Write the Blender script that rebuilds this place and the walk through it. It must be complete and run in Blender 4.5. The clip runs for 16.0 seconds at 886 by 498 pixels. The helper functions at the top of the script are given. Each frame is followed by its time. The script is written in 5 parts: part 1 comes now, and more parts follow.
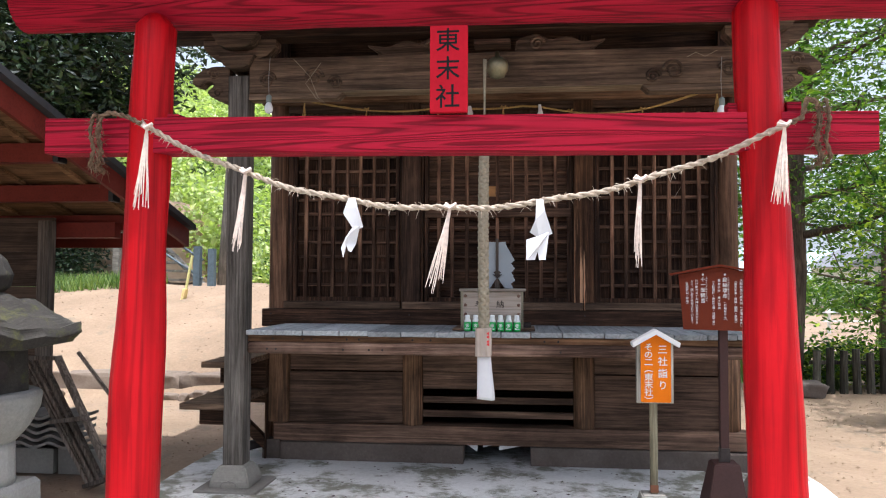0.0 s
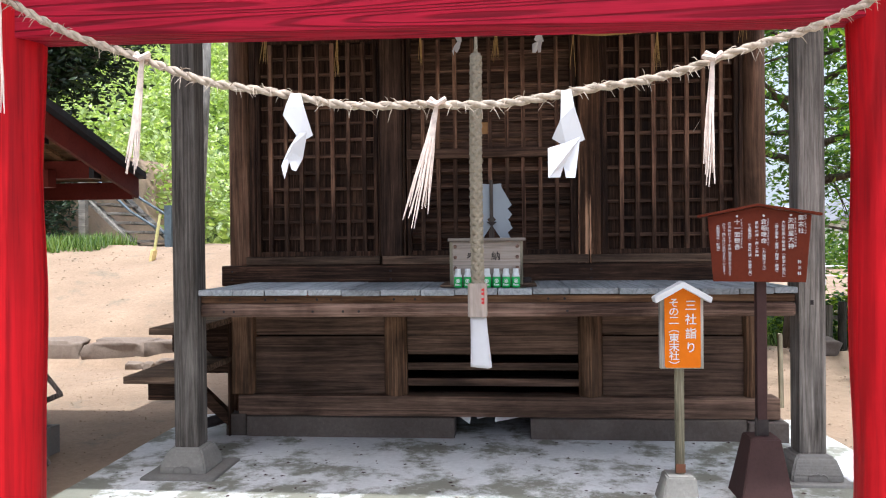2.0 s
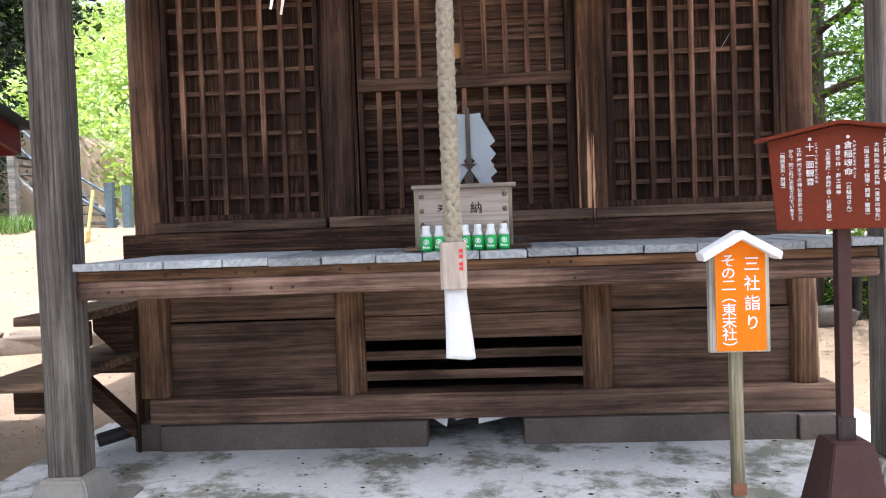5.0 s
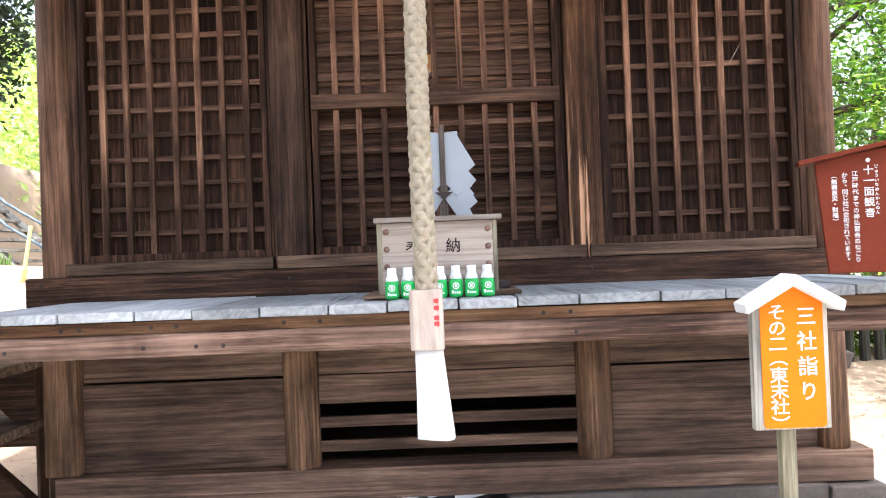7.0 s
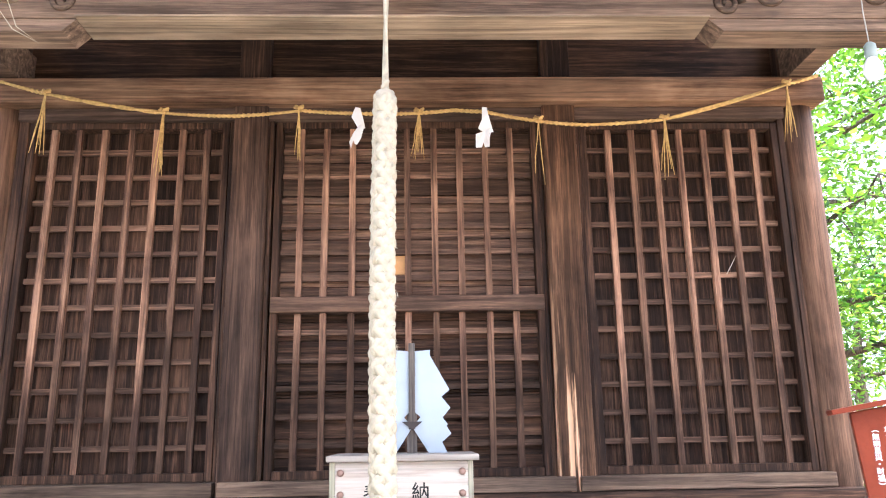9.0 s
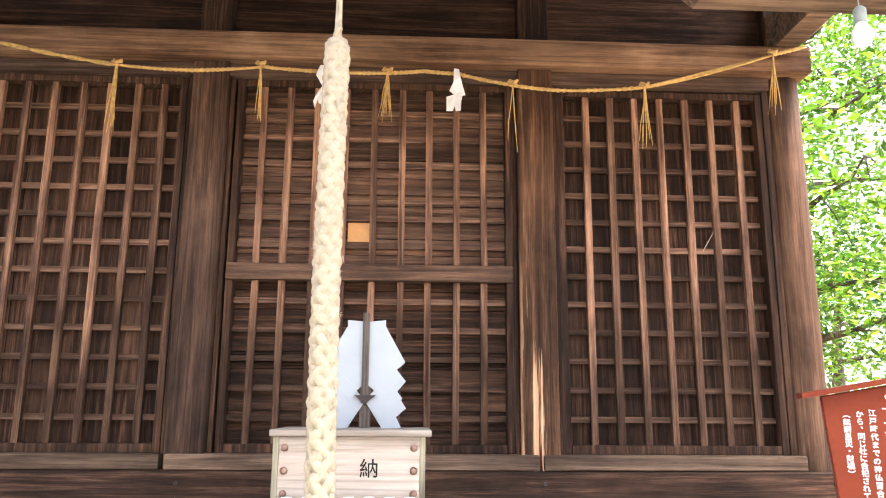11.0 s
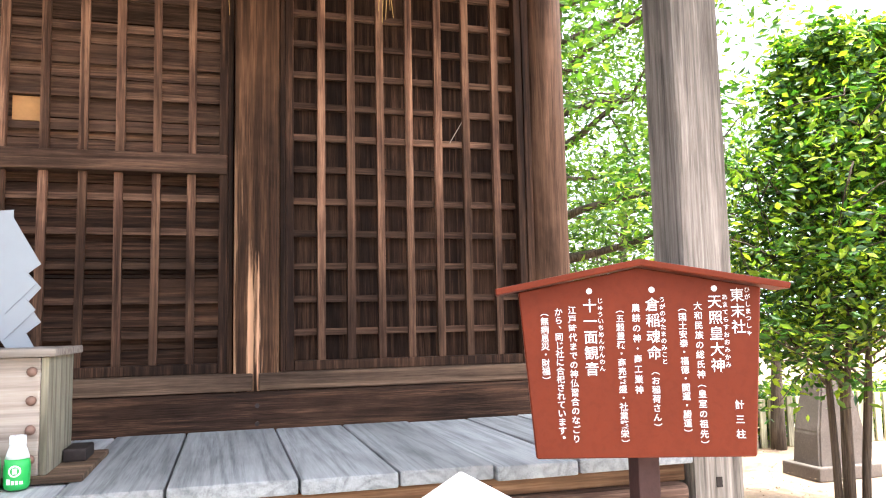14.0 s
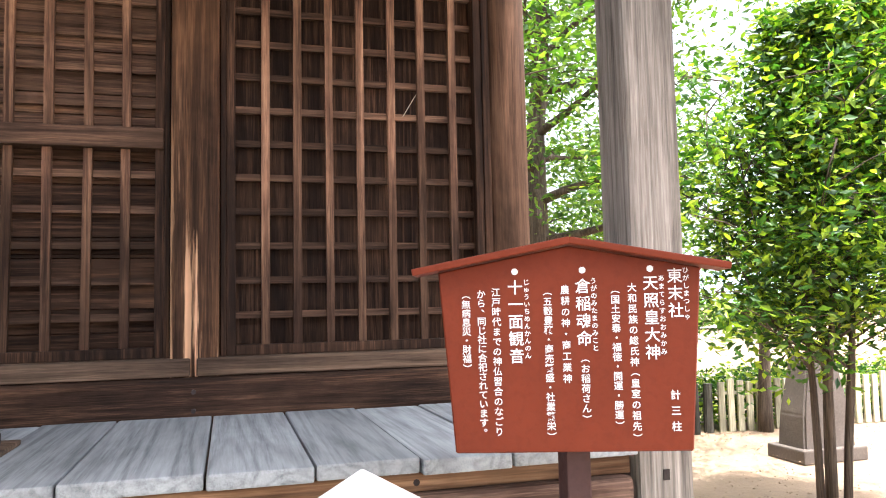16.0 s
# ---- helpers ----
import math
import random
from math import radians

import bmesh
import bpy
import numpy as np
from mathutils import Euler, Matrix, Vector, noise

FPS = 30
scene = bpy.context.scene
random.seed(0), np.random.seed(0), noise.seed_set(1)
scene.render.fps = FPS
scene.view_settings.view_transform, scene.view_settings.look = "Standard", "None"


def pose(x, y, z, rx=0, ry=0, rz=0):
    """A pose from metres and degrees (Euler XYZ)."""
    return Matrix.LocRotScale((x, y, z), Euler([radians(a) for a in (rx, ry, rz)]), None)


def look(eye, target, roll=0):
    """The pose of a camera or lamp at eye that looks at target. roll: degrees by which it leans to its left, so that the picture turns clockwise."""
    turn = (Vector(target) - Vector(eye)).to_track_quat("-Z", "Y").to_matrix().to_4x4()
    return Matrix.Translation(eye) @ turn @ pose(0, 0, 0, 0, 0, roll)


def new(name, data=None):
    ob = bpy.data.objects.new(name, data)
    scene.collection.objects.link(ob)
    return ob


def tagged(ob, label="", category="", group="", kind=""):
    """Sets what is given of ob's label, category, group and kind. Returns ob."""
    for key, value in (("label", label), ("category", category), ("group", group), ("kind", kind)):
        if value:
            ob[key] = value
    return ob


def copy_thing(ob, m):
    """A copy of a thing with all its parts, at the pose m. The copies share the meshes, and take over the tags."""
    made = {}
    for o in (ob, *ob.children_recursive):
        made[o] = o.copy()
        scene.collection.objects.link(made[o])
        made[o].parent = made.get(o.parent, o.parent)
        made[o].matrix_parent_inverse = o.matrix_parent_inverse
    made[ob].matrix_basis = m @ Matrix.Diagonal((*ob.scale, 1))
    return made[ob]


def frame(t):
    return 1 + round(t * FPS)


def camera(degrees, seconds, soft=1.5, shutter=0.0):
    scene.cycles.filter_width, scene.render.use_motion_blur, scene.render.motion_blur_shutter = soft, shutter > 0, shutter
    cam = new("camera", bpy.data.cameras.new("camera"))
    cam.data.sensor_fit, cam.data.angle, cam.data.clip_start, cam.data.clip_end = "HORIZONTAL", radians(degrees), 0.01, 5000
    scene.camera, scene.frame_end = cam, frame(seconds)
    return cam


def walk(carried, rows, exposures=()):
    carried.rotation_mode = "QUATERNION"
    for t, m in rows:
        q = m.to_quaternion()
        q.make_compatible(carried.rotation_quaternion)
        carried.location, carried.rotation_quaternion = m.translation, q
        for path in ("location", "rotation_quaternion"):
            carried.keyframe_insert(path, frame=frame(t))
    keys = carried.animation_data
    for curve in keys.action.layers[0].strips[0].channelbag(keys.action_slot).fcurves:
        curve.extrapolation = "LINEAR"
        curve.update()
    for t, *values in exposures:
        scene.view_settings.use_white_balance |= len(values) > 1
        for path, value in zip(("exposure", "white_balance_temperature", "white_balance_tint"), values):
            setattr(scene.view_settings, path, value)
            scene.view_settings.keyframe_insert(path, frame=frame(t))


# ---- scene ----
cam = camera(60.5, 16.0, soft=1.1)
METRES, EYE, TILT, LEAN, TURN = 4.1, 1.5, 0.0, 0.0, 6.0
ROWS = [
    (0.0, 0.0, 0.0, 0.0, -0.01, 2.47, -0.2),
    (0.5, -0.0028, 0.0447, -0.0081, -0.18, 1.58, -0.24),
    (1.0, -0.006, 0.0981, -0.0207, -0.54, 0.84, -0.01),
    (1.5, -0.0054, 0.1475, -0.0178, -0.77, 0.21, 0.28),
    (2.0, 0.0004, 0.1937, -0.0186, -1.06, -0.45, 0.6),
    (2.5, 0.0073, 0.2385, -0.0305, -1.33, -0.91, 0.81),
    (3.0, 0.0128, 0.2925, -0.0333, -1.65, -1.41, 1.06),
    (3.5, 0.0137, 0.3387, -0.0344, -2.05, -1.76, 1.29),
    (4.0, 0.0122, 0.3904, -0.0458, -2.42, -1.99, 1.5),
    (6.5, 0.0211, 0.5965, -0.0572, -4.94, -1.04, 2.39),
    (7.0, 0.0209, 0.6379, -0.0493, -5.77, 0.64, 2.22),
    (7.5, 0.0239, 0.6739, -0.0346, -6.75, 4.19, 2.13),
    (8.0, 0.0287, 0.6998, -0.0135, -7.39, 9.39, 1.83),
    (8.5, 0.0336, 0.7143, 0.0033, -7.46, 13.64, 1.21),
    (11.0, 0.0655, 0.7574, 0.0043, -8.79, 11.79, -0.38),
    (11.5, 0.079, 0.7655, -0.0001, -10.71, 9.86, -0.45),
    (12.0, 0.0981, 0.7789, -0.0034, -13.68, 8.17, -0.4),
    (12.5, 0.1168, 0.7941, -0.0063, -16.44, 7.19, -0.13),
    (13.0, 0.1407, 0.8169, -0.0061, -19.05, 6.46, 0.35),
    (13.5, 0.1619, 0.8293, -0.0052, -20.71, 6.05, 0.78),
    (14.0, 0.1849, 0.8396, -0.0039, -21.78, 5.77, 1.2),
    (14.5, 0.206, 0.8451, -0.0018, -22.1, 5.54, 1.39),
    (15.0, 0.2235, 0.8488, -0.0019, -22.08, 5.18, 1.44),
    (15.5, 0.2324, 0.8524, -0.0028, -21.95, 4.77, 1.34),
    (16.0, 0.2356, 0.8546, -0.0036, -21.86, 4.35, 1.22),
]
walk(cam, [(t, pose(0, 0, EYE, TILT, LEAN, TURN) @ pose(METRES * x, METRES * y, METRES * z, 90 + pitch, roll, yaw)) for t, x, y, z, yaw, pitch, roll in ROWS],
     exposures=[(0.0, 0.25, 5600, 10), (2.0, 0.3, 5500, 10), (4.2, 0.6, 5400, 10), (6.3, 1.4, 5650, 10), (7.5, 1.85, 5500, 10), (8.5, 2.5, 5250, 10), (11.0, 2.35, 6000, 10), (12.5, 2.27, 6100, 10), (14.0, 1.92, 5900, 10), (16.0, 1.65, 5950, 10)])

# ---- daylight ----
SUN_DIR = Vector((0.05, -0.21, 0.976)).normalized()
world = bpy.data.worlds.new("sky")
scene.world = world
world.use_nodes = True
wn = world.node_tree.nodes
sky = wn.new("ShaderNodeTexSky")
sky.sky_type, sky.sun_disc = "NISHITA", False
sky.sun_elevation = math.asin(SUN_DIR.z)
sky.sun_rotation = math.atan2(SUN_DIR.x, SUN_DIR.y)
sky.air_density, sky.dust_density, sky.ozone_density = 0.5, 10.0, 0.5
haze = wn.new("ShaderNodeMix")
haze.data_type, haze.blend_type = "RGBA", "ADD"
haze.inputs[0].default_value = 1.0
haze.inputs[7].default_value = (3.9, 4.0, 4.0, 1)
world.node_tree.links.new(sky.outputs[0], haze.inputs[6])
world.node_tree.links.new(haze.outputs[2], wn["Background"].inputs[0])
wn["Background"].inputs[1].default_value = 0.15
lamp = bpy.data.lights.new("sun", "SUN")
lamp.energy, lamp.angle, lamp.color = 4.8, radians(0.6), (1.0, 0.95, 0.86)
sun = new("sun", lamp)
sun.matrix_world = look(SUN_DIR * 30, (0, 0, 0))

# ---- materials ----


def mat(name):
    m = bpy.data.materials.new(name)
    m.use_nodes = True
    nt = m.node_tree
    return m, nt, nt.nodes["Principled BSDF"]


def node(nt, kind, **kw):
    n = nt.nodes.new(kind)
    for k, v in kw.items():
        if k == "op":
            n.operation = v
        elif k == "blend":
            n.data_type, n.blend_type = "RGBA", v
    return n


def coords(nt, scale, what="Object"):
    tc, mp = node(nt, "ShaderNodeTexCoord"), node(nt, "ShaderNodeMapping")
    nt.links.new(tc.outputs[what], mp.inputs[0])
    mp.inputs["Scale"].default_value = scale
    return mp, tc


def noise_tex(nt, vec, scale, detail=6, rough=0.6, dist=0.0):
    n = node(nt, "ShaderNodeTexNoise")
    n.inputs["Scale"].default_value, n.inputs["Detail"].default_value = scale, detail
    n.inputs["Roughness"].default_value, n.inputs["Distortion"].default_value = rough, dist
    nt.links.new(vec, n.inputs["Vector"])
    return n.outputs["Fac"]


def ramp(nt, fac, stops):
    r = node(nt, "ShaderNodeValToRGB")
    while len(r.color_ramp.elements) < len(stops):
        r.color_ramp.elements.new(0.5)
    for e, (p, c) in zip(r.color_ramp.elements, stops):
        e.position, e.color = p, (*c, 1) if len(c) == 3 else (c[0], c[0], c[0], 1)
    nt.links.new(fac, r.inputs[0])
    return r.outputs[0]


def mix(nt, fac, a, b, blend="MIX"):
    n = node(nt, "ShaderNodeMix", blend=blend)
    for v, k in ((fac, 0), (a, 6), (b, 7)):
        if isinstance(v, (int, float)):
            n.inputs[k].default_value = v
        elif isinstance(v, tuple):
            n.inputs[k].default_value = (*v, 1)
        else:
            nt.links.new(v, n.inputs[k])
    return n.outputs[2]


def grain_lines(nt, vec, scale, count, floor):
    """Thin dark growth lines: contours of a stretched noise."""
    n = noise_tex(nt, vec, scale, 2, 0.4, 0.15)
    k, s = node(nt, "ShaderNodeMath", op="MULTIPLY"), node(nt, "ShaderNodeMath", op="FRACT")
    nt.links.new(n, k.inputs[0])
    k.inputs[1].default_value = count
    nt.links.new(k.outputs[0], s.inputs[0])
    return ramp(nt, s.outputs[0], [(0.0, (floor,)), (0.16, (floor,)), (0.30, (1.0,)), (0.85, (1.0,)), (1.0, (floor,))])


def bump(nt, b, height, strength=0.5, dist=0.01):
    n = node(nt, "ShaderNodeBump")
    n.inputs["Strength"].default_value, n.inputs["Distance"].default_value = strength, dist
    nt.links.new(height, n.inputs["Height"])
    nt.links.new(n.outputs[0], b.inputs["Normal"])


def by_object(nt, col, low=0.75, high=1.2):
    """Every piece a little lighter or darker than the next."""
    info, mr = node(nt, "ShaderNodeObjectInfo"), node(nt, "ShaderNodeMapRange")
    nt.links.new(info.outputs["Random"], mr.inputs[0])
    mr.inputs[3].default_value, mr.inputs[4].default_value = low, high
    return mix(nt, 1.0, col, mr.outputs[0], "MULTIPLY")


def wood(name, axis, dark, mid, light, rough=0.75, wear=0.5, grain=1.0, relief=0.5, foot=None, lines_floor=0.72, dark_below=None, stain=(0.58, 1.38)):
    m, nt, b = mat(name)
    st = {"x": (0.035, 1, 1), "y": (1, 0.035, 1), "z": (1, 1, 0.035)}[axis]
    tc = node(nt, "ShaderNodeTexCoord")
    info = node(nt, "ShaderNodeObjectInfo")
    off = node(nt, "ShaderNodeVectorMath", op="MULTIPLY_ADD")
    nt.links.new(info.outputs["Random"], off.inputs[0])
    off.inputs[1].default_value = (13.0, 7.0, 11.0)
    nt.links.new(tc.outputs["Object"], off.inputs[2])
    mp = node(nt, "ShaderNodeMapping")
    nt.links.new(off.outputs[0], mp.inputs[0])
    mp.inputs["Scale"].default_value = st
    fine = mix(nt, 0.45, noise_tex(nt, mp.outputs[0], 290 * grain, 3, 0.7), noise_tex(nt, mp.outputs[0], 85 * grain, 4, 0.7, 0.2))
    rings = noise_tex(nt, mp.outputs[0], 15 * grain, 2, 0.45, 0.25)
    wave = node(nt, "ShaderNodeMath", op="SINE")
    mul = node(nt, "ShaderNodeMath", op="MULTIPLY")
    nt.links.new(rings, mul.inputs[0])
    mul.inputs[1].default_value = 38.0
    nt.links.new(mul.outputs[0], wave.inputs[0])
    mr = node(nt, "ShaderNodeMapRange")
    nt.links.new(wave.outputs[0], mr.inputs[0])
    mr.inputs[1].default_value = -1.0
    gr = mix(nt, 0.13, fine, mr.outputs[0])
    patch = noise_tex(nt, off.outputs[0], 2.3, 4, 0.6, 0.4)
    c = ramp(nt, gr, [(0.30, dark), (0.50, mid), (0.80, light)])
    worn = ramp(nt, patch, [(0.45, (0.0,)), (0.75, (1.0,))])
    wl = node(nt, "ShaderNodeMath", op="MULTIPLY")
    nt.links.new(worn, wl.inputs[0])
    wl.inputs[1].default_value = wear
    c2 = mix(nt, wl.outputs[0], c, mix(nt, gr, mid, light))
    if foot:
        # worn bare near the foot, in streaks along the grain
        lo, hi, bare = foot
        sep, fall, mul2 = node(nt, "ShaderNodeSeparateXYZ"), node(nt, "ShaderNodeMapRange"), node(nt, "ShaderNodeMath", op="MULTIPLY")
        nt.links.new(tc.outputs["Object"], sep.inputs[0])
        nt.links.new(sep.outputs[2], fall.inputs[0])
        fall.inputs[1].default_value, fall.inputs[2].default_value, fall.inputs[3].default_value, fall.inputs[4].default_value = lo, hi, 1.0, 0.0
        nt.links.new(fall.outputs[0], mul2.inputs[0])
        streak = noise_tex(nt, mp.outputs[0], 22, 6, 0.65, 0.2)
        nt.links.new(ramp(nt, streak, [(0.52, (0.0,)), (0.58, (1.0,))]), mul2.inputs[1])
        c2 = mix(nt, mul2.outputs[0], c2, mix(nt, 0.75, mid, bare))
    # broad darker and lighter stains drawn out along the grain
    sm = node(nt, "ShaderNodeMapping")
    nt.links.new(off.outputs[0], sm.inputs[0])
    sm.inputs["Scale"].default_value = tuple(0.3 if v < 1 else 1.0 for v in st)
    broad = noise_tex(nt, sm.outputs[0], 5.0, 5, 0.6, 0.5)
    c2 = mix(nt, 1.0, c2, ramp(nt, broad, [(0.33, (stain[0],)), (0.66, (stain[1],))]), "MULTIPLY")
    if dark_below:
        # darker below an uneven line, each piece at its own height
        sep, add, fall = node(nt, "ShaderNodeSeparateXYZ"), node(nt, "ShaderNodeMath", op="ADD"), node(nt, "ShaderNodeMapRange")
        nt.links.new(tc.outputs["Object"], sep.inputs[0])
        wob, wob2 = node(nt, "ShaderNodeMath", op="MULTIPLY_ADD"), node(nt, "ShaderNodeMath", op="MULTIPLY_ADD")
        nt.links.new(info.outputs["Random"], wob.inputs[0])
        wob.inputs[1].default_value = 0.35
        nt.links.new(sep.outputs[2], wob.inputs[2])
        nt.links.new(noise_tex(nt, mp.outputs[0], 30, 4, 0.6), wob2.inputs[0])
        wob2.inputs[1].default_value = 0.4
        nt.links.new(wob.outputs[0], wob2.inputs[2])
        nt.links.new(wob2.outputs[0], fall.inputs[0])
        fall.inputs[1].default_value, fall.inputs[2].default_value, fall.inputs[3].default_value, fall.inputs[4].default_value = dark_below[0] + 0.37, dark_below[1] + 0.37, dark_below[2], 1.0
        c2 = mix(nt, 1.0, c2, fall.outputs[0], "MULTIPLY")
    lines = grain_lines(nt, mp.outputs[0], 10 * grain, 12, lines_floor)
    c2 = mix(nt, 1.0, by_object(nt, c2, 0.65, 1.3), lines, "MULTIPLY")
    gr = mix(nt, 0.35, gr, lines)
    nt.links.new(c2, b.inputs["Base Color"])
    b.inputs["Roughness"].default_value = rough
    b.inputs["Specular IOR Level"].default_value = 0.15
    bump(nt, b, gr, relief, 0.004)
    return m


def painted(name, col, shade, rough=0.4, scale=4.0, relief=0.25, axis=None, worn=None):
    """Paint on wood or metal: soft stains, and where an axis is given the wood grain shows through."""
    m, nt, b = mat(name)
    st = {None: (1, 1, 1), "x": (0.035, 1, 1), "z": (1, 1, 0.035)}[axis]
    mp, tc = coords(nt, st)
    big = noise_tex(nt, tc.outputs["Object"], scale, 5, 0.6)
    fine = noise_tex(nt, mp.outputs[0], 75 if axis else 60, 4, 0.55, 0.25)
    c = ramp(nt, big, [(0.3, shade), (0.65, col)])
    c = mix(nt, 0.55 if axis else 0.35, c, ramp(nt, fine, [(0.36, shade), (0.52, col)]))
    if worn:
        w = noise_tex(nt, mp.outputs[0], 9, 8, 0.7)
        c = mix(nt, ramp(nt, w, [(0.66, (0.0,)), (0.72, (1.0,))]), c, worn)
    nt.links.new(c, b.inputs["Base Color"])
    b.inputs["Roughness"].default_value = rough
    b.inputs["Specular IOR Level"].default_value = 0.15
    if axis:
        lines = grain_lines(nt, mp.outputs[0], 9 if axis == "x" else 5, 26 if axis == "x" else 8, 0.5 if axis == "x" else 0.72)
        nt.links.new(mix(nt, 1.0, c, lines, "MULTIPLY"), b.inputs["Base Color"])
        fine = mix(nt, 0.6, fine, lines)
    bump(nt, b, fine, relief, 0.008)
    return m


def stone(name, a, bcol, c3, scale=8.0, rough=0.9, relief=0.6, moss=None, moss_cut=0.6, moss_rough=0.8, drip=None):
    m, nt, b = mat(name)
    mp, tc = coords(nt, (1, 1, 1))
    big = noise_tex(nt, mp.outputs[0], scale * 0.25, 6, 0.65)
    fine = noise_tex(nt, mp.outputs[0], scale * 6, 8, 0.7)
    c = mix(nt, 0.5, ramp(nt, big, [(0.3, a), (0.55, bcol), (0.75, c3)]), ramp(nt, fine, [(0.3, a), (0.6, bcol), (0.8, c3)]))
    if moss:
        ms = noise_tex(nt, mp.outputs[0], scale * 0.42, 12, moss_rough)
        if drip:
            # moss keeps to the ground that the eaves wet
            sep, mr, add = node(nt, "ShaderNodeSeparateXYZ"), node(nt, "ShaderNodeMapRange"), node(nt, "ShaderNodeMath", op="ADD")
            nt.links.new(tc.outputs["Object"], sep.inputs[0])
            nt.links.new(sep.outputs[1], mr.inputs[0])
            mr.inputs[1].default_value, mr.inputs[2].default_value, mr.inputs[3].default_value, mr.inputs[4].default_value = drip[0], drip[1], 0.05, -0.05
            nt.links.new(ms, add.inputs[0])
            nt.links.new(mr.outputs[0], add.inputs[1])
            ms = add.outputs[0]
        c = mix(nt, ramp(nt, ms, [(moss_cut - 0.03, (0.0,)), (moss_cut + 0.06, (0.85,))]), c, moss)
    nt.links.new(by_object(nt, c, 0.85, 1.15), b.inputs["Base Color"])
    b.inputs["Roughness"].default_value = rough
    bump(nt, b, mix(nt, 0.5, big, fine), relief, 0.012)
    return m


def plain(name, col, rough=0.5, metal=0.0, vary=0.15, scale=20.0):
    m, nt, b = mat(name)
    mp, tc = coords(nt, (1, 1, 1))
    n = noise_tex(nt, mp.outputs[0], scale, 5, 0.6)
    lo = tuple(v * (1 - vary) for v in col)
    hi = tuple(min(1, v * (1 + vary)) for v in col)
    nt.links.new(ramp(nt, n, [(0.3, lo), (0.7, hi)]), b.inputs["Base Color"])
    b.inputs["Roughness"].default_value, b.inputs["Metallic"].default_value = rough, metal
    b.inputs["Specular IOR Level"].default_value = 0.5 if rough < 0.5 else 0.15
    return m


def leafy(name, dark, mid, light, trans=0.35):
    m, nt, b = mat(name)
    geo = node(nt, "ShaderNodeNewGeometry")
    c = ramp(nt, geo.outputs["Random Per Island"], [(0.0, dark), (0.5, mid), (1.0, light)])
    nt.links.new(c, b.inputs["Base Color"])
    b.inputs["Roughness"].default_value = 0.45
    tr = node(nt, "ShaderNodeBsdfTranslucent")
    nt.links.new(mix(nt, 1.0, c, (1.5, 1.7, 0.6), "MULTIPLY"), tr.inputs[0])
    ms = node(nt, "ShaderNodeMixShader")
    ms.inputs[0].default_value = trans
    nt.links.new(b.outputs[0], ms.inputs[1])
    nt.links.new(tr.outputs[0], ms.inputs[2])
    nt.links.new(ms.outputs[0], nt.nodes["Material Output"].inputs[0])
    return m


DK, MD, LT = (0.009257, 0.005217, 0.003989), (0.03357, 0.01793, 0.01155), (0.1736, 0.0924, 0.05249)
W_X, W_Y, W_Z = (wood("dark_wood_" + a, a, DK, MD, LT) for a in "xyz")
BAR_Z = wood("bar_wood_z", "z", (0.03473, 0.01848, 0.0126), (0.1331, 0.07173, 0.04619), (0.5093, 0.2935, 0.1733), wear=0.8, dark_below=(1.75, 2.1, 0.42))
BAR_X = wood("bar_wood_x", "x", (0.02885, 0.01637, 0.01145), (0.1021, 0.05869, 0.03924), (0.3726, 0.22, 0.1362), wear=0.6, dark_below=(1.75, 2.2, 0.5))
PIL_Z = wood("pillar_wood", "z", (0.01603, 0.009542, 0.007069), (0.05724, 0.03287, 0.02222), (0.2175, 0.1272, 0.08078), wear=0.6, grain=0.7)
PIL_WORN = wood("worn_pillar_wood", "z", (0.01463, 0.008194, 0.005376), (0.06704, 0.03387, 0.01857), (0.3169, 0.1639, 0.08309), wear=0.7, grain=0.7, foot=(1.7, 2.25, (0.901, 0.5225, 0.2975)))
PIL_ROUND = wood("round_pillar_wood", "z", (0.03339, 0.01855, 0.01178), (0.1336, 0.07421, 0.04544), (0.3434, 0.1987, 0.122), wear=0.7, grain=0.7)
UND_X = wood("underfloor_wood", "x", (0.03893, 0.02438, 0.01717), (0.1202, 0.07527, 0.05251), (0.3091, 0.196, 0.1364), wear=0.6, grain=0.7)
UND_Z = wood("underfloor_post_wood", "z", (0.04388, 0.0254, 0.01645), (0.1426, 0.08128, 0.04839), (0.4169, 0.2438, 0.1354), wear=0.9, grain=0.8, foot=(0.5, 0.75, (0.106, 0.0665, 0.0425)))
GREY_Z = wood("grey_post_wood", "z", (0.046, 0.040, 0.034), (0.150, 0.132, 0.115), (0.35, 0.315, 0.28), rough=0.9, grain=0.8, stain=(0.75, 1.25))
GREY_X = wood("grey_beam_wood", "x", (0.03663, 0.02332, 0.01616), (0.1202, 0.07952, 0.05453), (0.3434, 0.2332, 0.1515), rough=0.85, grain=0.7)
DECK_Y = wood("deck_plank_wood", "y", (0.22, 0.235, 0.245), (0.38, 0.40, 0.415), (0.53, 0.55, 0.565), rough=0.8, grain=0.7, relief=0.25, lines_floor=0.82, stain=(0.75, 1.1))
EDGE_X = wood("deck_edge_wood", "x", (0.053, 0.0285, 0.017), (0.1802, 0.095, 0.051), (0.4452, 0.2755, 0.1615), rough=0.8, wear=0.9, grain=0.8)
BOX_X = wood("pale_box_wood", "x", (0.25, 0.20, 0.165), (0.37, 0.32, 0.275), (0.48, 0.43, 0.385), grain=0.8, relief=0.3, lines_floor=0.8, stain=(0.85, 1.05))
RED_X = painted("red_paint_x", (0.44, 0.009, 0.034), (0.24, 0.005, 0.018), 0.62, 3, 1.0, "x")
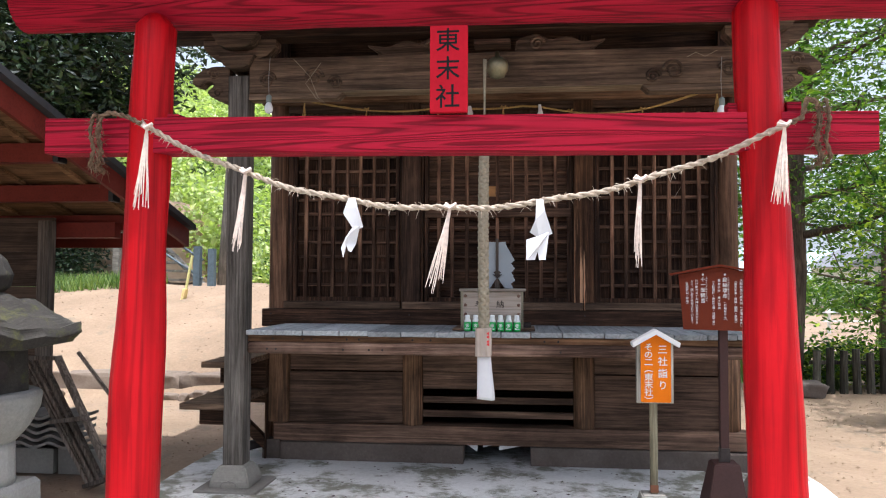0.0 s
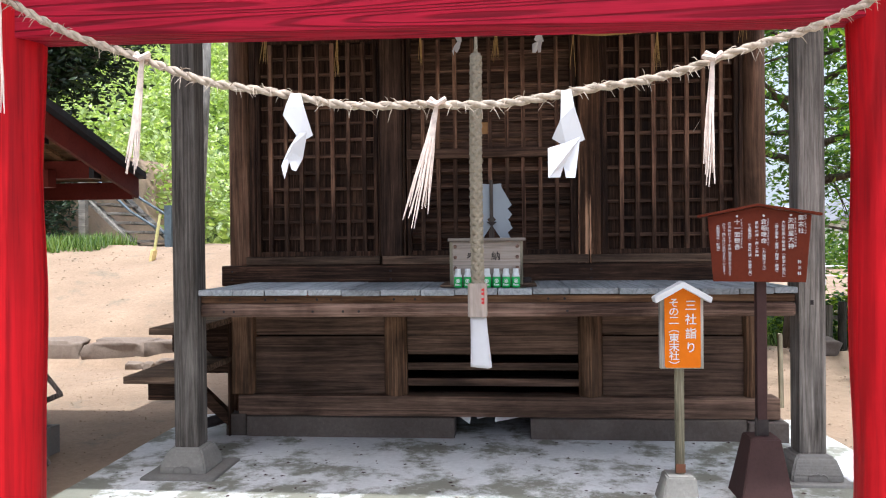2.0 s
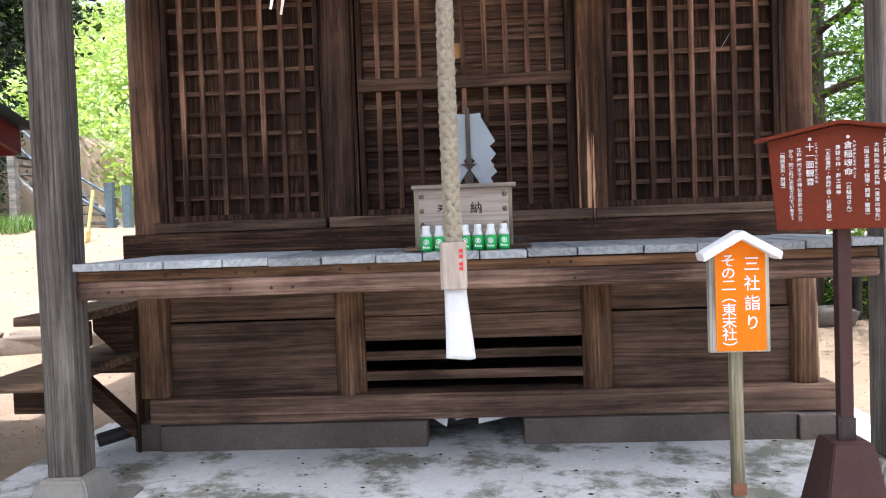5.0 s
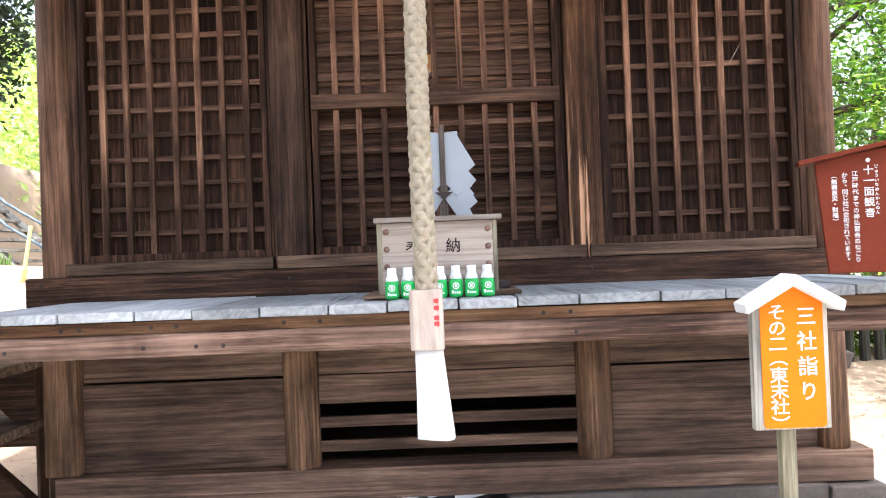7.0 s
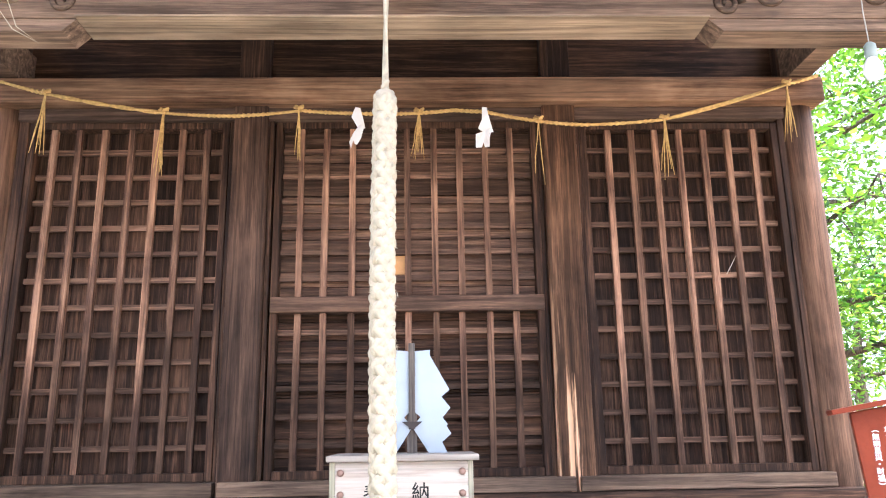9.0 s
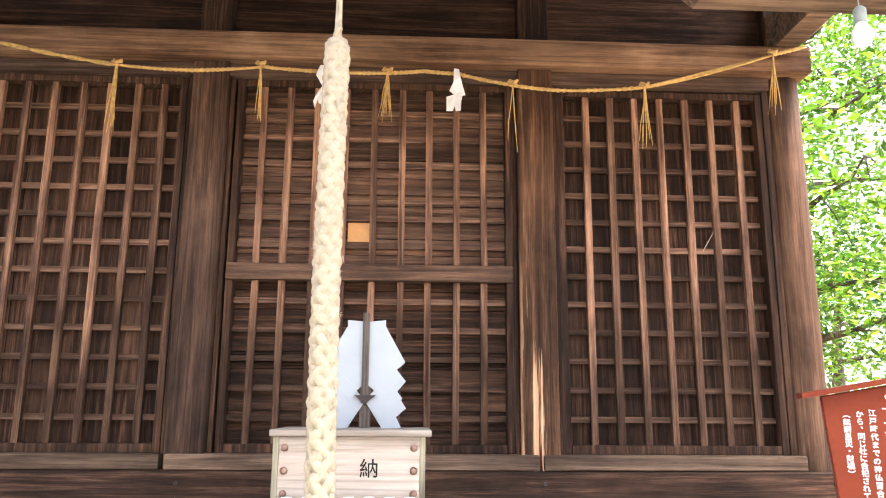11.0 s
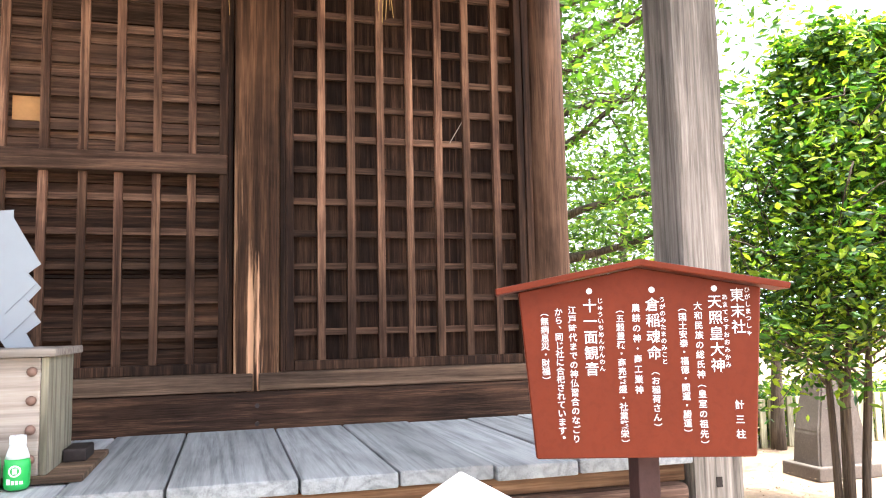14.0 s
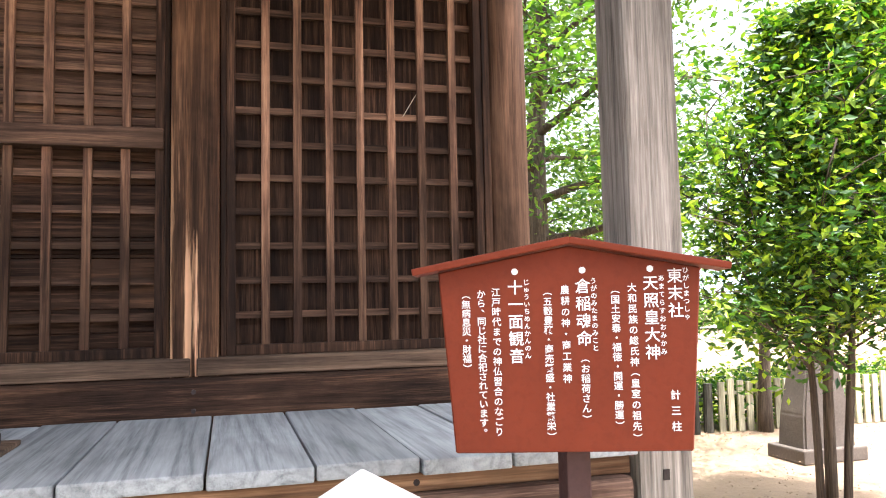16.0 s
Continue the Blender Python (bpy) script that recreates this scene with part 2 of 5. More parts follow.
RED_Z = painted("red_paint_z", (0.52, 0.005, 0.010), (0.33, 0.003, 0.008), 0.45, 3, 0.8, "z")
BROWN_BOARD = painted("brown_board_paint", (0.145, 0.026, 0.010), (0.112, 0.020, 0.008), 0.5, 5, 0.1)
BROWN_DARK = painted("brown_post_paint", (0.062, 0.032, 0.029), (0.045, 0.024, 0.022), 0.6, 5, 0.15)
ORANGE = plain("orange_paint", (0.72, 0.175, 0.001), 0.7, 0, 0.05)
WHITE = plain("white_paint", (0.72, 0.72, 0.72), 0.6, 0, 0.04)
PAPER = plain("white_paper", (0.70, 0.70, 0.72), 0.8, 0, 0.03)
BLACK = plain("black_ink", (0.012, 0.011, 0.012), 0.6, 0, 0.2)
CONC = stone("concrete_grey", (0.16, 0.15, 0.13), (0.24, 0.225, 0.20), (0.32, 0.305, 0.275), 8)
FOUND = stone("foundation_stone", (0.068, 0.053, 0.044), (0.125, 0.100, 0.083), (0.23, 0.19, 0.162), 8)
STRAW = plain("straw_rope", (0.44, 0.365, 0.285), 0.85, 0, 0.3, 60)
STRAW_Y = plain("yellow_straw", (0.50, 0.33, 0.12), 0.8, 0, 0.3, 60)
HEMP = plain("pale_hemp_rope", (0.33, 0.29, 0.215), 0.8, 0, 0.18, 60)
METAL = plain("galvanised_metal", (0.55, 0.57, 0.60), 0.35, 0.7, 0.08)
IRON = plain("dark_iron", (0.05, 0.042, 0.04), 0.6, 0.5, 0.3)

# ---- mesh helpers ----
ORIGIN = {}


def thing(name, at, label, category, group="", kind=""):
    ob = new(name)
    ob.location = at
    ORIGIN[ob.name] = Vector(at)
    return tagged(ob, label, category, group, kind)


def part(name, bm, material, parent=None, label="", smooth=False):
    me = bpy.data.meshes.new(name)
    org = ORIGIN.get(parent.name, Vector()) if parent else Vector()
    bm.transform(Matrix.Translation(-org))
    bm.to_mesh(me)
    bm.free()
    if smooth:
        for p in me.polygons:
            p.use_smooth = True
    for m in material if isinstance(material, (list, tuple)) else [material]:
        me.materials.append(m)
    ob = new(name, me)
    if parent:
        ob.parent = parent
        ORIGIN[ob.name] = org
    if label:
        tagged(ob, label)
    return ob


def box(bm, x0, x1, y0, y1, z0, z1, bevel=0.0, m=None, mi=0):
    r = bmesh.ops.create_cube(bm, size=1.0)
    vs = r["verts"]
    t = Matrix.Translation(((x0 + x1) / 2, (y0 + y1) / 2, (z0 + z1) / 2)) @ Matrix.Diagonal((abs(x1 - x0), abs(y1 - y0), abs(z1 - z0), 1))
    bmesh.ops.transform(bm, matrix=(m @ t) if m else t, verts=vs)
    fs = {f for v in vs for f in v.link_faces}
    for f in fs:
        f.material_index = mi
    if bevel:
        es = list({e for v in vs for e in v.link_edges})
        bmesh.ops.bevel(bm, geom=es, offset=bevel, segments=2, profile=0.6, affect="EDGES")
    return vs


def boxes(*args, bevel=0.0):
    bm = bmesh.new()
    for a in args:
        box(bm, *a, bevel=bevel)
    return bm


def tube(bm, pts, radii, n=8, cap=True):
    """A round limb through the points."""
    pts = [Vector(p) for p in pts]
    if isinstance(radii, (int, float)):
        radii = [radii] * len(pts)
    side = None
    rings = []
    for i, p in enumerate(pts):
        d = (pts[min(i + 1, len(pts) - 1)] - pts[max(i - 1, 0)]).normalized()
        if side is None:
            side = d.orthogonal().normalized()
        side = (side - d * side.dot(d)).normalized()
        up = d.cross(side)
        rings.append([bm.verts.new(p + (side * math.cos(2 * math.pi * k / n) + up * math.sin(2 * math.pi * k / n)) * radii[i]) for k in range(n)])
    for a, b in zip(rings, rings[1:]):
        for k in range(n):
            bm.faces.new((a[k], a[(k + 1) % n], b[(k + 1) % n], b[k]))
    if cap:
        bm.faces.new(rings[0][::-1])
        bm.faces.new(rings[-1])


def prism(bm, outline, y0, y1, m=None):
    """An outline in x and z, made solid between y0 and y1."""
    a = [bm.verts.new((x, y0, z)) for x, z in outline]
    b = [bm.verts.new((x, y1, z)) for x, z in outline]
    k = len(outline)
    bm.faces.new(a)
    bm.faces.new(b[::-1])
    for i in range(k):
        bm.faces.new((a[i], b[i], b[(i + 1) % k], a[(i + 1) % k]))
    if m:
        bmesh.ops.transform(bm, matrix=m, verts=a + b)
    return a + b


def fixed(bm):
    bmesh.ops.recalc_face_normals(bm, faces=bm.faces[:])
    return bm


def lathe(bm, profile, at, n=16, m=None):
    rings = []
    for r, z in profile:
        rings.append([bm.verts.new((at[0] + r * math.cos(2 * math.pi * k / n), at[1] + r * math.sin(2 * math.pi * k / n), at[2] + z)) for k in range(n)])
    for a, b in zip(rings, rings[1:]):
        for k in range(n):
            bm.faces.new((a[k], a[(k + 1) % n], b[(k + 1) % n], b[k]))
    bm.faces.new(rings[0][::-1])
    bm.faces.new(rings[-1])


def twisted(bm, pts, radius, strands=2, per_m=9.0, strand_r=0.62, n=6):
    """A laid rope: strands wound round a line."""
    pts = [Vector(p) for p in pts]
    run = [0.0]
    for a, b in zip(pts, pts[1:]):
        run.append(run[-1] + (b - a).length)
    for s in range(strands):
        line = []
        for i, p in enumerate(pts):
            d = (pts[min(i + 1, len(pts) - 1)] - pts[max(i - 1, 0)]).normalized()
            u = d.cross(Vector((0, 1, 0.001))).normalized()
            v = d.cross(u)
            a = 2 * math.pi * (run[i] * per_m + s / strands)
            line.append(p + (u * math.cos(a) + v * math.sin(a)) * radius * 0.5)
        tube(bm, line, radius * strand_r, n)


# ---- writing ----
GLYPHS = {}


def glyphs_for(text):
    todo = [c for c in dict.fromkeys(text) if c not in GLYPHS and c.strip()]
    obs = []
    for c in todo:
        cu = bpy.data.curves.new("glyph", "FONT")
        cu.body, cu.align_x, cu.resolution_u = c, "CENTER", 2
        cu.offset = 0.009
        obs.append(new("glyph", cu))
    dg = bpy.context.evaluated_depsgraph_get()
    for c, ob in zip(todo, obs):
        me = bpy.data.meshes.new_from_object(ob.evaluated_get(dg))
        co = np.array([v.co[:2] for v in me.vertices]) if len(me.vertices) else np.zeros((1, 2))
        GLYPHS[c] = ([tuple(v) for v in co], [tuple(p.vertices) for p in me.polygons], co.mean(0), (co.min(0), co.max(0)))
        bpy.data.meshes.remove(me)
    for ob in obs:
        cu = ob.data
        bpy.data.objects.remove(ob)
        bpy.data.curves.remove(cu)


def column(parent, material, text, x, top, size, y, m=None, bold=0.0, step=None, squash=1.0):
    """Upright writing from top down; brackets lie on their side."""
    glyphs_for(text)
    step = step or size * 1.04
    for i, c in enumerate(text):
        if c not in GLYPHS:
            continue
        bm = bmesh.new()
        co, faces, _, (lo, hi) = GLYPHS[c]
        k = size * 0.98
        cy = top - step * (i + 0.5)
        for dx, dz in ((0, 0), (bold, 0), (0, bold), (bold, bold)) if bold else ((0, 0),):
            new_vs = []
            for px, pz in co:
                px, pz = px, pz - 0.37
                if c in "（）":
                    mid = (lo[0] + hi[0]) / 2
                    px, pz = pz, -(px - mid) + (-0.22 if c == "（" else 0.22)
                elif c in "、。":
                    px, pz = px + 0.45, pz + 0.45
                new_vs.append(bm.verts.new((x + px * k * squash + dx, y - (dx + dz) * 0.08, cy + pz * k + dz)))
            for f in faces:
                try:
                    bm.faces.new([new_vs[j] for j in f])
                except ValueError:
                    pass
        if m:
            bm.transform(m)
        part("character", bm, material, parent)


# ---- ground ----
APRON = stone("worn_concrete", (0.42, 0.42, 0.405), (0.59, 0.59, 0.575), (0.76, 0.76, 0.75), 5, 0.9, 0.8, (0.12, 0.115, 0.07), 0.47, 0.74, (4.6, 5.4))
SAND = stone("sandy_soil", (0.165, 0.112, 0.07), (0.265, 0.185, 0.12), (0.37, 0.27, 0.18), 4, 0.95, 1.0, (0.15, 0.12, 0.085), 0.58)


def height(x, y):
    """The yard is level; a bank rises behind it to one side."""
    z = 0.0
    if x < 1.5 and y > 9.6:
        k = min(1.0, max(0.0, (1.5 - x) / 3.0))
        z = k * (0.28 + 1.15 * min(1.0, max(0.0, (y - 9.75) / 4.2)) ** 0.8)
    if y > 15.5 and x < -9.6:
        z += min(1.0, (-9.6 - x) / 1.2) * min(2.6, (y - 15.5) * 1.7)
    return z + 0.03 * noise.noise((x * 0.5, y * 0.5, 0.3)) * (1 if z == 0 else 3)


bm = bmesh.new()
xs = [-600, -200, -80, -40] + [-24 + 0.5 * i for i in range(97)] + [30, 45, 80, 200, 600]
ys = [-600, -200, -60, -20, -8, -3] + [0.5 * i for i in range(60)] + [32, 38, 50, 80, 200, 900]
grid = [[bm.verts.new((x, y, height(x, y) - 0.02)) for x in xs] for y in ys]
for j in range(len(ys) - 1):
    for i in range(len(xs) - 1):
        bm.faces.new((grid[j][i], grid[j][i + 1], grid[j + 1][i + 1], grid[j + 1][i]))
tagged(part("ground", bm, SAND, smooth=True), "pale sandy yard with a bank rising behind", "ground", kind="structure")

# the unseen front stretch is added to bounce light onto the shrine
bm = bmesh.new()
n = 26
rim = []
for i in range(n * 4):
    s, k = divmod(i, n)
    u = k / n
    x, y = [(-2.62 + 4.75 * u, -6.0), (2.13, -6.0 + 12.8 * u), (2.13 - 4.75 * u, 6.8), (-2.62, 6.8 - 12.8 * u)][s]
    rim.append((x + 0.05 * noise.noise((x * 2, y * 2, 5)), y + 0.05 * noise.noise((x * 2, y * 2, 9))))
top = [bm.verts.new((x, y, 0.045)) for x, y in rim]
low = [bm.verts.new((x, y, -0.1)) for x, y in rim]
bm.faces.new(top)
for i in range(len(rim)):
    bm.faces.new((top[i], low[i], low[(i + 1) % len(rim)], top[(i + 1) % len(rim)]))
tagged(part("pavement", fixed(bm), APRON), "worn pale concrete apron with moss patches, front stretch added for bounce", "pavement", kind="structure")

# ---- the shrine building ----
shrine = thing("shrine", (-0.2, 6.4, 0.0), "small weathered dark wooden shrine with lattice front and raised veranda", "shrine")
PX = (-2.07, -0.925, 0.493, 1.64)
for i, x in enumerate(PX):
    bm = bmesh.new()
    if i in (0, 3):
        tube(bm, [(x, 6.33, 0.2), (x, 6.33, 1.2), (x, 6.33, 2.2), (x, 6.33, 3.1)], [0.088, 0.087, 0.085, 0.084], 24)
    else:
        box(bm, x - 0.078, x + 0.078, 6.24, 6.42, 1.15, 3.0, 0.012)
    part("pillar", bm, PIL_ROUND if i in (0, 3) else PIL_WORN if i == 2 else PIL_Z, shrine, "round worn wooden pillar" if i in (0, 3) else "square pillar worn pale at its foot", smooth=i in (0, 3))
    if i in (1, 2):
        part("trim", boxes((x + 0.082, x + 0.10, 6.275, 6.38, 1.32, 2.99), (x - 0.10, x - 0.082, 6.275, 6.38, 1.32, 2.99), bevel=0.003), W_Z, shrine)


SLATS = [1.472 + 0.1205 * k for k in range(12)]


def lattice(x0, x1, z0, z1, bars, rails=(), back="z"):
    """A framed screen: upright bars in front, cross slats behind them, and boards at the back."""
    fr = part("lattice_panel", boxes((x0, x0 + 0.03, 6.28, 6.345, z0, z1), (x1 - 0.03, x1, 6.28, 6.345, z0, z1),
                                     (x0 + 0.032, x1 - 0.032, 6.282, 6.345, z0, z0 + 0.035), (x0 + 0.032, x1 - 0.032, 6.282, 6.345, z1 - 0.03, z1), bevel=0.003), W_Z, shrine, "wooden lattice panel")
    for x in bars:
        zs = [z0 + 0.033] + [z for r in rails for z in r] + [z1 - 0.028]
        for a, b in zip(zs[::2], zs[1::2]):
            lean = random.uniform(-0.003, 0.003)
            w = random.uniform(0.0125, 0.0145)
            bm = boxes((x - w, x + w, 6.292, 6.316, a, b))
            for v in bm.verts:
                v.co.x += lean if v.co.z > (a + b) / 2 else -lean
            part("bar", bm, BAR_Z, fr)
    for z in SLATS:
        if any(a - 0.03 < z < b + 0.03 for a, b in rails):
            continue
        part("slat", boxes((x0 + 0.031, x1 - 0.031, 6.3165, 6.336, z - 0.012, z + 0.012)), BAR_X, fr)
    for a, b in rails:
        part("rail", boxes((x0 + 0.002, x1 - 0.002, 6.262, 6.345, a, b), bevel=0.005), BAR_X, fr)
    if back == "z":
        nbk = 8
        for k in range(nbk):
            w = (x1 - x0) / nbk
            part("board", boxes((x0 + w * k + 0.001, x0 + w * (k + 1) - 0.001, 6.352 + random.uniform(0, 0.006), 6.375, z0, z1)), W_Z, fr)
    else:
        z, k = z0, 0
        while z < z1 - 0.01:
            w = 0.014 if 1.60 < z < 1.73 else random.uniform(0.055, 0.10)
            e = min(z1, z + w)
            bm = boxes((x0, x1, 6.352, 6.375, z + 0.001, e - 0.002))
            bmesh.ops.rotate(bm, cent=(0, 6.36, z), matrix=Matrix.Rotation(-0.06, 3, "X"), verts=bm.verts[:])
            # boards above 2.05 m take the paler, warmer wood to look lit
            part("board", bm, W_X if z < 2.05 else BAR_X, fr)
            z = e
    return fr


lattice(-1.94, -1.03, 1.335, 2.93, (-1.834, -1.719, -1.603, -1.481, -1.366, -1.250, -1.132))
lattice(-0.815, 0.393, 1.335, 2.93, (-0.698, -0.585, -0.462, -0.337, -0.211, -0.088, 0.030, 0.150, 0.268), rails=((2.035, 2.105),), back="x")
lattice(0.594, 1.531, 1.335, 2.92, (0.727, 0.838, 0.951, 1.065, 1.181, 1.295, 1.418))
part("trim", boxes((-1.985, -1.942, 6.275, 6.40, 1.33, 2.99), bevel=0.003), W_Z, shrine)
part("trim", boxes((1.533, 1.562, 6.275, 6.40, 1.33, 2.99), bevel=0.003), W_Z, shrine)
part("patch", boxes((-0.318, -0.225, 6.337, 6.351, 2.215, 2.30)), plain("new_pale_wood", (0.55, 0.30, 0.12), 0.6, 0, 0.15), shrine, "small pale new wood patch")
for a, b in ((-2.0, -1.01), (-0.99, 0.48), (0.50, 1.57)):
    part("sill_strip", boxes((a, b, 6.215, 6.33, 1.275, 1.334), bevel=0.006), GREY_X, shrine, "weathered grey sill strip")
part("sill_beam", boxes((-2.17, 1.70, 6.17, 6.36, 1.125, 1.272), bevel=0.01), W_X, shrine)
for x in (-0.925, 0.493, -2.09, 1.65):
    for z in (1.17, 1.23):
        bm = bmesh.new()
        tube(bm, [(x, 6.172, z), (x, 6.164, z)], 0.008, 8)
        part("nail", bm, IRON, shrine)
part("head_jamb", boxes((-1.985, 1.562, 6.255, 6.40, 2.932, 2.99), bevel=0.004), UND_X, shrine)
part("lintel", boxes((-2.20, 1.735, 6.19, 6.44, 2.993, 3.115), bevel=0.012), EDGE_X, shrine, "broad worn lintel beam")
part("upper_wall", boxes((-2.07, 1.64, 6.34, 6.42, 3.117, 3.75)), W_X, shrine)
for x in PX:
    part("strut", boxes((x - 0.07, x + 0.07, 6.27, 6.34, 3.117, 3.75), bevel=0.006), W_Z, shrine)

# side and back walls
for x, nm in ((-2.07, 0), (1.64, 1)):
    for k in range(6):
        y = 6.42 + k * 0.45
        part("wall_board", boxes((x - 0.03, x + 0.03, y, y + 0.448, 1.13, 3.6)), W_Z, shrine)
    part("wall", boxes((x - 0.04, x + 0.04, 6.42, 9.12, -0.05, 1.125)), UND_X, shrine)
part("wall", boxes((-2.11, 1.68, 9.12, 9.2, -0.05, 3.6)), W_X, shrine)
part("floor", boxes((-2.02, 1.59, 6.40, 9.1, 1.13, 1.19)), W_X, shrine)

# under the floor: foundation, ground sill, short posts, boards and vents
FX0, FX1 = -2.02, 1.60
for a, b in ((FX0 + 0.04, -0.475), (0.06, 1.53)):
    part("foundation", boxes((a, b, 6.12, 6.34, -0.02, 0.187), bevel=0.008), FOUND, shrine, "low grey stone foundation")
part("foundation", boxes((1.535, 1.80, 6.10, 6.36, -0.02, 0.18), bevel=0.01), FOUND, shrine)
part("foundation", boxes((-2.14, -1.985, 6.14, 6.5, -0.02, 0.2), bevel=0.01), FOUND, shrine)
part("ground_sill", boxes((-2.05, 1.76, 6.15, 6.32, 0.19, 0.335), bevel=0.008), UND_X, shrine)
for x in (-0.90, 0.488):
    bm = bmesh.new()
    tube(bm, [(x, 6.235, 0.305), (x, 6.235, 0.33), (x, 6.235, 1.12)], [0.06, 0.084, 0.083], 20)
    part("short_post", bm, UND_Z, shrine, "worn round short post under the floor", smooth=True)
part("short_post", boxes((-2.10, -1.94, 6.16, 6.32, 0.337, 1.12), bevel=0.012), UND_Z, shrine)
bm = bmesh.new()
tube(bm, [(1.615, 6.24, 0.337), (1.61, 6.24, 1.12)], [0.078, 0.074], 18)
part("short_post", bm, UND_Z, shrine, smooth=True)
for a, b in ((-1.94, -0.984), (0.572, 1.54)):
    for z0, z1, d in ((0.337, 0.756, 0.0), (0.762, 1.12, 0.016)):
        part("board", boxes((a, b, 6.225 + d, 6.26 + d, z0, z1 - 0.003), bevel=0.003), UND_X, shrine)
for z0, z1 in ((0.765, 1.12), (0.625, 0.762), (0.512, 0.565), (0.398, 0.452)):
    part("board" if z0 > 0.6 else "vent_slat", boxes((-0.816, 0.404, 6.222, 6.255, z0, z1 - 0.002), bevel=0.003), UND_X, shrine)
for pts in (((-0.46, 0.19), (-0.36, 0.19), (-0.37, 0.13)), ((-0.32, 0.19), (-0.21, 0.19), (-0.32, 0.165)), ((-0.19, 0.145), (0.03, 0.19), (-0.19, 0.19))):
    bm = bmesh.new()
    prism(bm, pts, 6.20, 6.21)
    part("vent_plate", fixed(bm), WHITE, shrine)

# veranda
SCUFF_X = wood("scuffed_beam_wood", "x", (0.02968, 0.0171, 0.01275), (0.106, 0.0608, 0.04335), (0.4452, 0.2945, 0.221), rough=0.8, wear=0.9, grain=0.7)
deck = part("veranda", boxes((-1.96, 1.55, 5.268, 5.42, 0.985, 1.068), bevel=0.022), SCUFF_X, shrine, "worn veranda edge beam")
part("edge_strip", boxes((-1.96, 1.55, 5.292, 5.42, 1.069, 1.112), bevel=0.005), EDGE_X, shrine, "orange-brown strip under the planks")
for k in range(16):
    x, z = random.uniform(-1.9, 1.5), random.choice((1.09, 1.04, 1.02))
    bm = bmesh.new()
    tube(bm, [(x, 5.30, z), (x, 5.2905 if z > 1.07 else 5.2665, z)], 0.008, 8)
    part("knot", bm, IRON, deck)
part("deck_beam", boxes((-1.94, 1.56, 6.02, 6.15, 0.98, 1.11), bevel=0.01), W_X, shrine)
for x in (-1.6, -0.9, -0.2, 0.488, 1.2):
    part("deck_beam", boxes((x - 0.05, x + 0.05, 5.42, 6.02, 1.0, 1.108), bevel=0.006), W_Y, shrine)
joints = (-1.965, -1.745, -1.55, -1.285, -1.08, -0.845, -0.605, -0.40, -0.15, 0.055, 0.27, 0.552, 0.778, 1.012, 1.228, 1.42, 1.555)
for k, (x, e) in enumerate(zip(joints, joints[1:])):
    dz = random.uniform(-0.003, 0.004)
    part("plank", boxes((x + 0.002, e - 0.003, 5.252 + random.uniform(-0.008, 0.008), 6.168, 1.115 + dz, 1.15 + dz), bevel=0.006), DECK_Y, deck, "grey weathered deck plank" if k == 0 else "")


def veranda_post(x, y, slab):
    h = 0.075
    part("porch_post", boxes((x - h, x + h, y - h, y + h, 0.2, 2.98), bevel=0.014), GREY_Z, shrine, "square silver-grey weathered porch post")
    bm = bmesh.new()
    prof = [(0.142, 0.055), (0.142, 0.095), (0.138, 0.11), (0.128, 0.135), (0.122, 0.16), (0.108, 0.188), (0.088, 0.204)]
    rings = [[bm.verts.new((x + sx * r, y + sy * r, z)) for sx, sy in ((-1, -1), (1, -1), (1, 1), (-1, 1))] for r, z in prof]
    for a, b in zip(rings, rings[1:]):
        for i in range(4):
            bm.faces.new((a[i], a[(i + 1) % 4], b[(i + 1) % 4], b[i]))
    bm.faces.new(rings[-1])
    bm.faces.new(rings[0][::-1])
    bmesh.ops.bevel(bm, geom=bm.edges[:], offset=0.010, segments=2, affect="EDGES")
    base = part("post_base", bm, BASE_STONE, shrine, "carved stone post base")
    bm = bmesh.new()
    yf = y - 0.1425
    for c in (-1, 1):
        tube(bm, [(x + c * 0.055, yf, 0.072), (x + c * 0.05, yf, 0.092), (x + c * 0.03, yf + 0.001, 0.105), (x + c * 0.012, yf + 0.001, 0.100), (x, yf + 0.001, 0.112)], 0.004, 5)
    part("carving", bm, BASE_STONE, base, smooth=True)
    part("post_footing", boxes((x - slab, x + slab, y - slab, y + slab, 0.0, 0.062), bevel=0.012), BASE_STONE, shrine)


BASE_STONE = stone("post_base_stone", (0.15, 0.14, 0.12), (0.24, 0.225, 0.20), (0.33, 0.31, 0.28), 9, 0.9, 0.6, (0.12, 0.13, 0.06), 0.6)
veranda_post(-2.035, 5.30, 0.225)
veranda_post(1.632, 5.335, 0.19)


def scroll(cx, cz, r, turns, y, thick, flip=1):
    bm = bmesh.new()
    pts, rad = [], []
    for i in range(34):
        u = i / 33
        a = turns * 2 * math.pi * u
        q = r * (1 - 0.82 * u)
        pts.append((cx + flip * q * math.cos(a), y, cz + q * math.sin(a)))
        rad.append(thick * (1 - 0.5 * u))
    tube(bm, pts, rad, 6)
    return bm


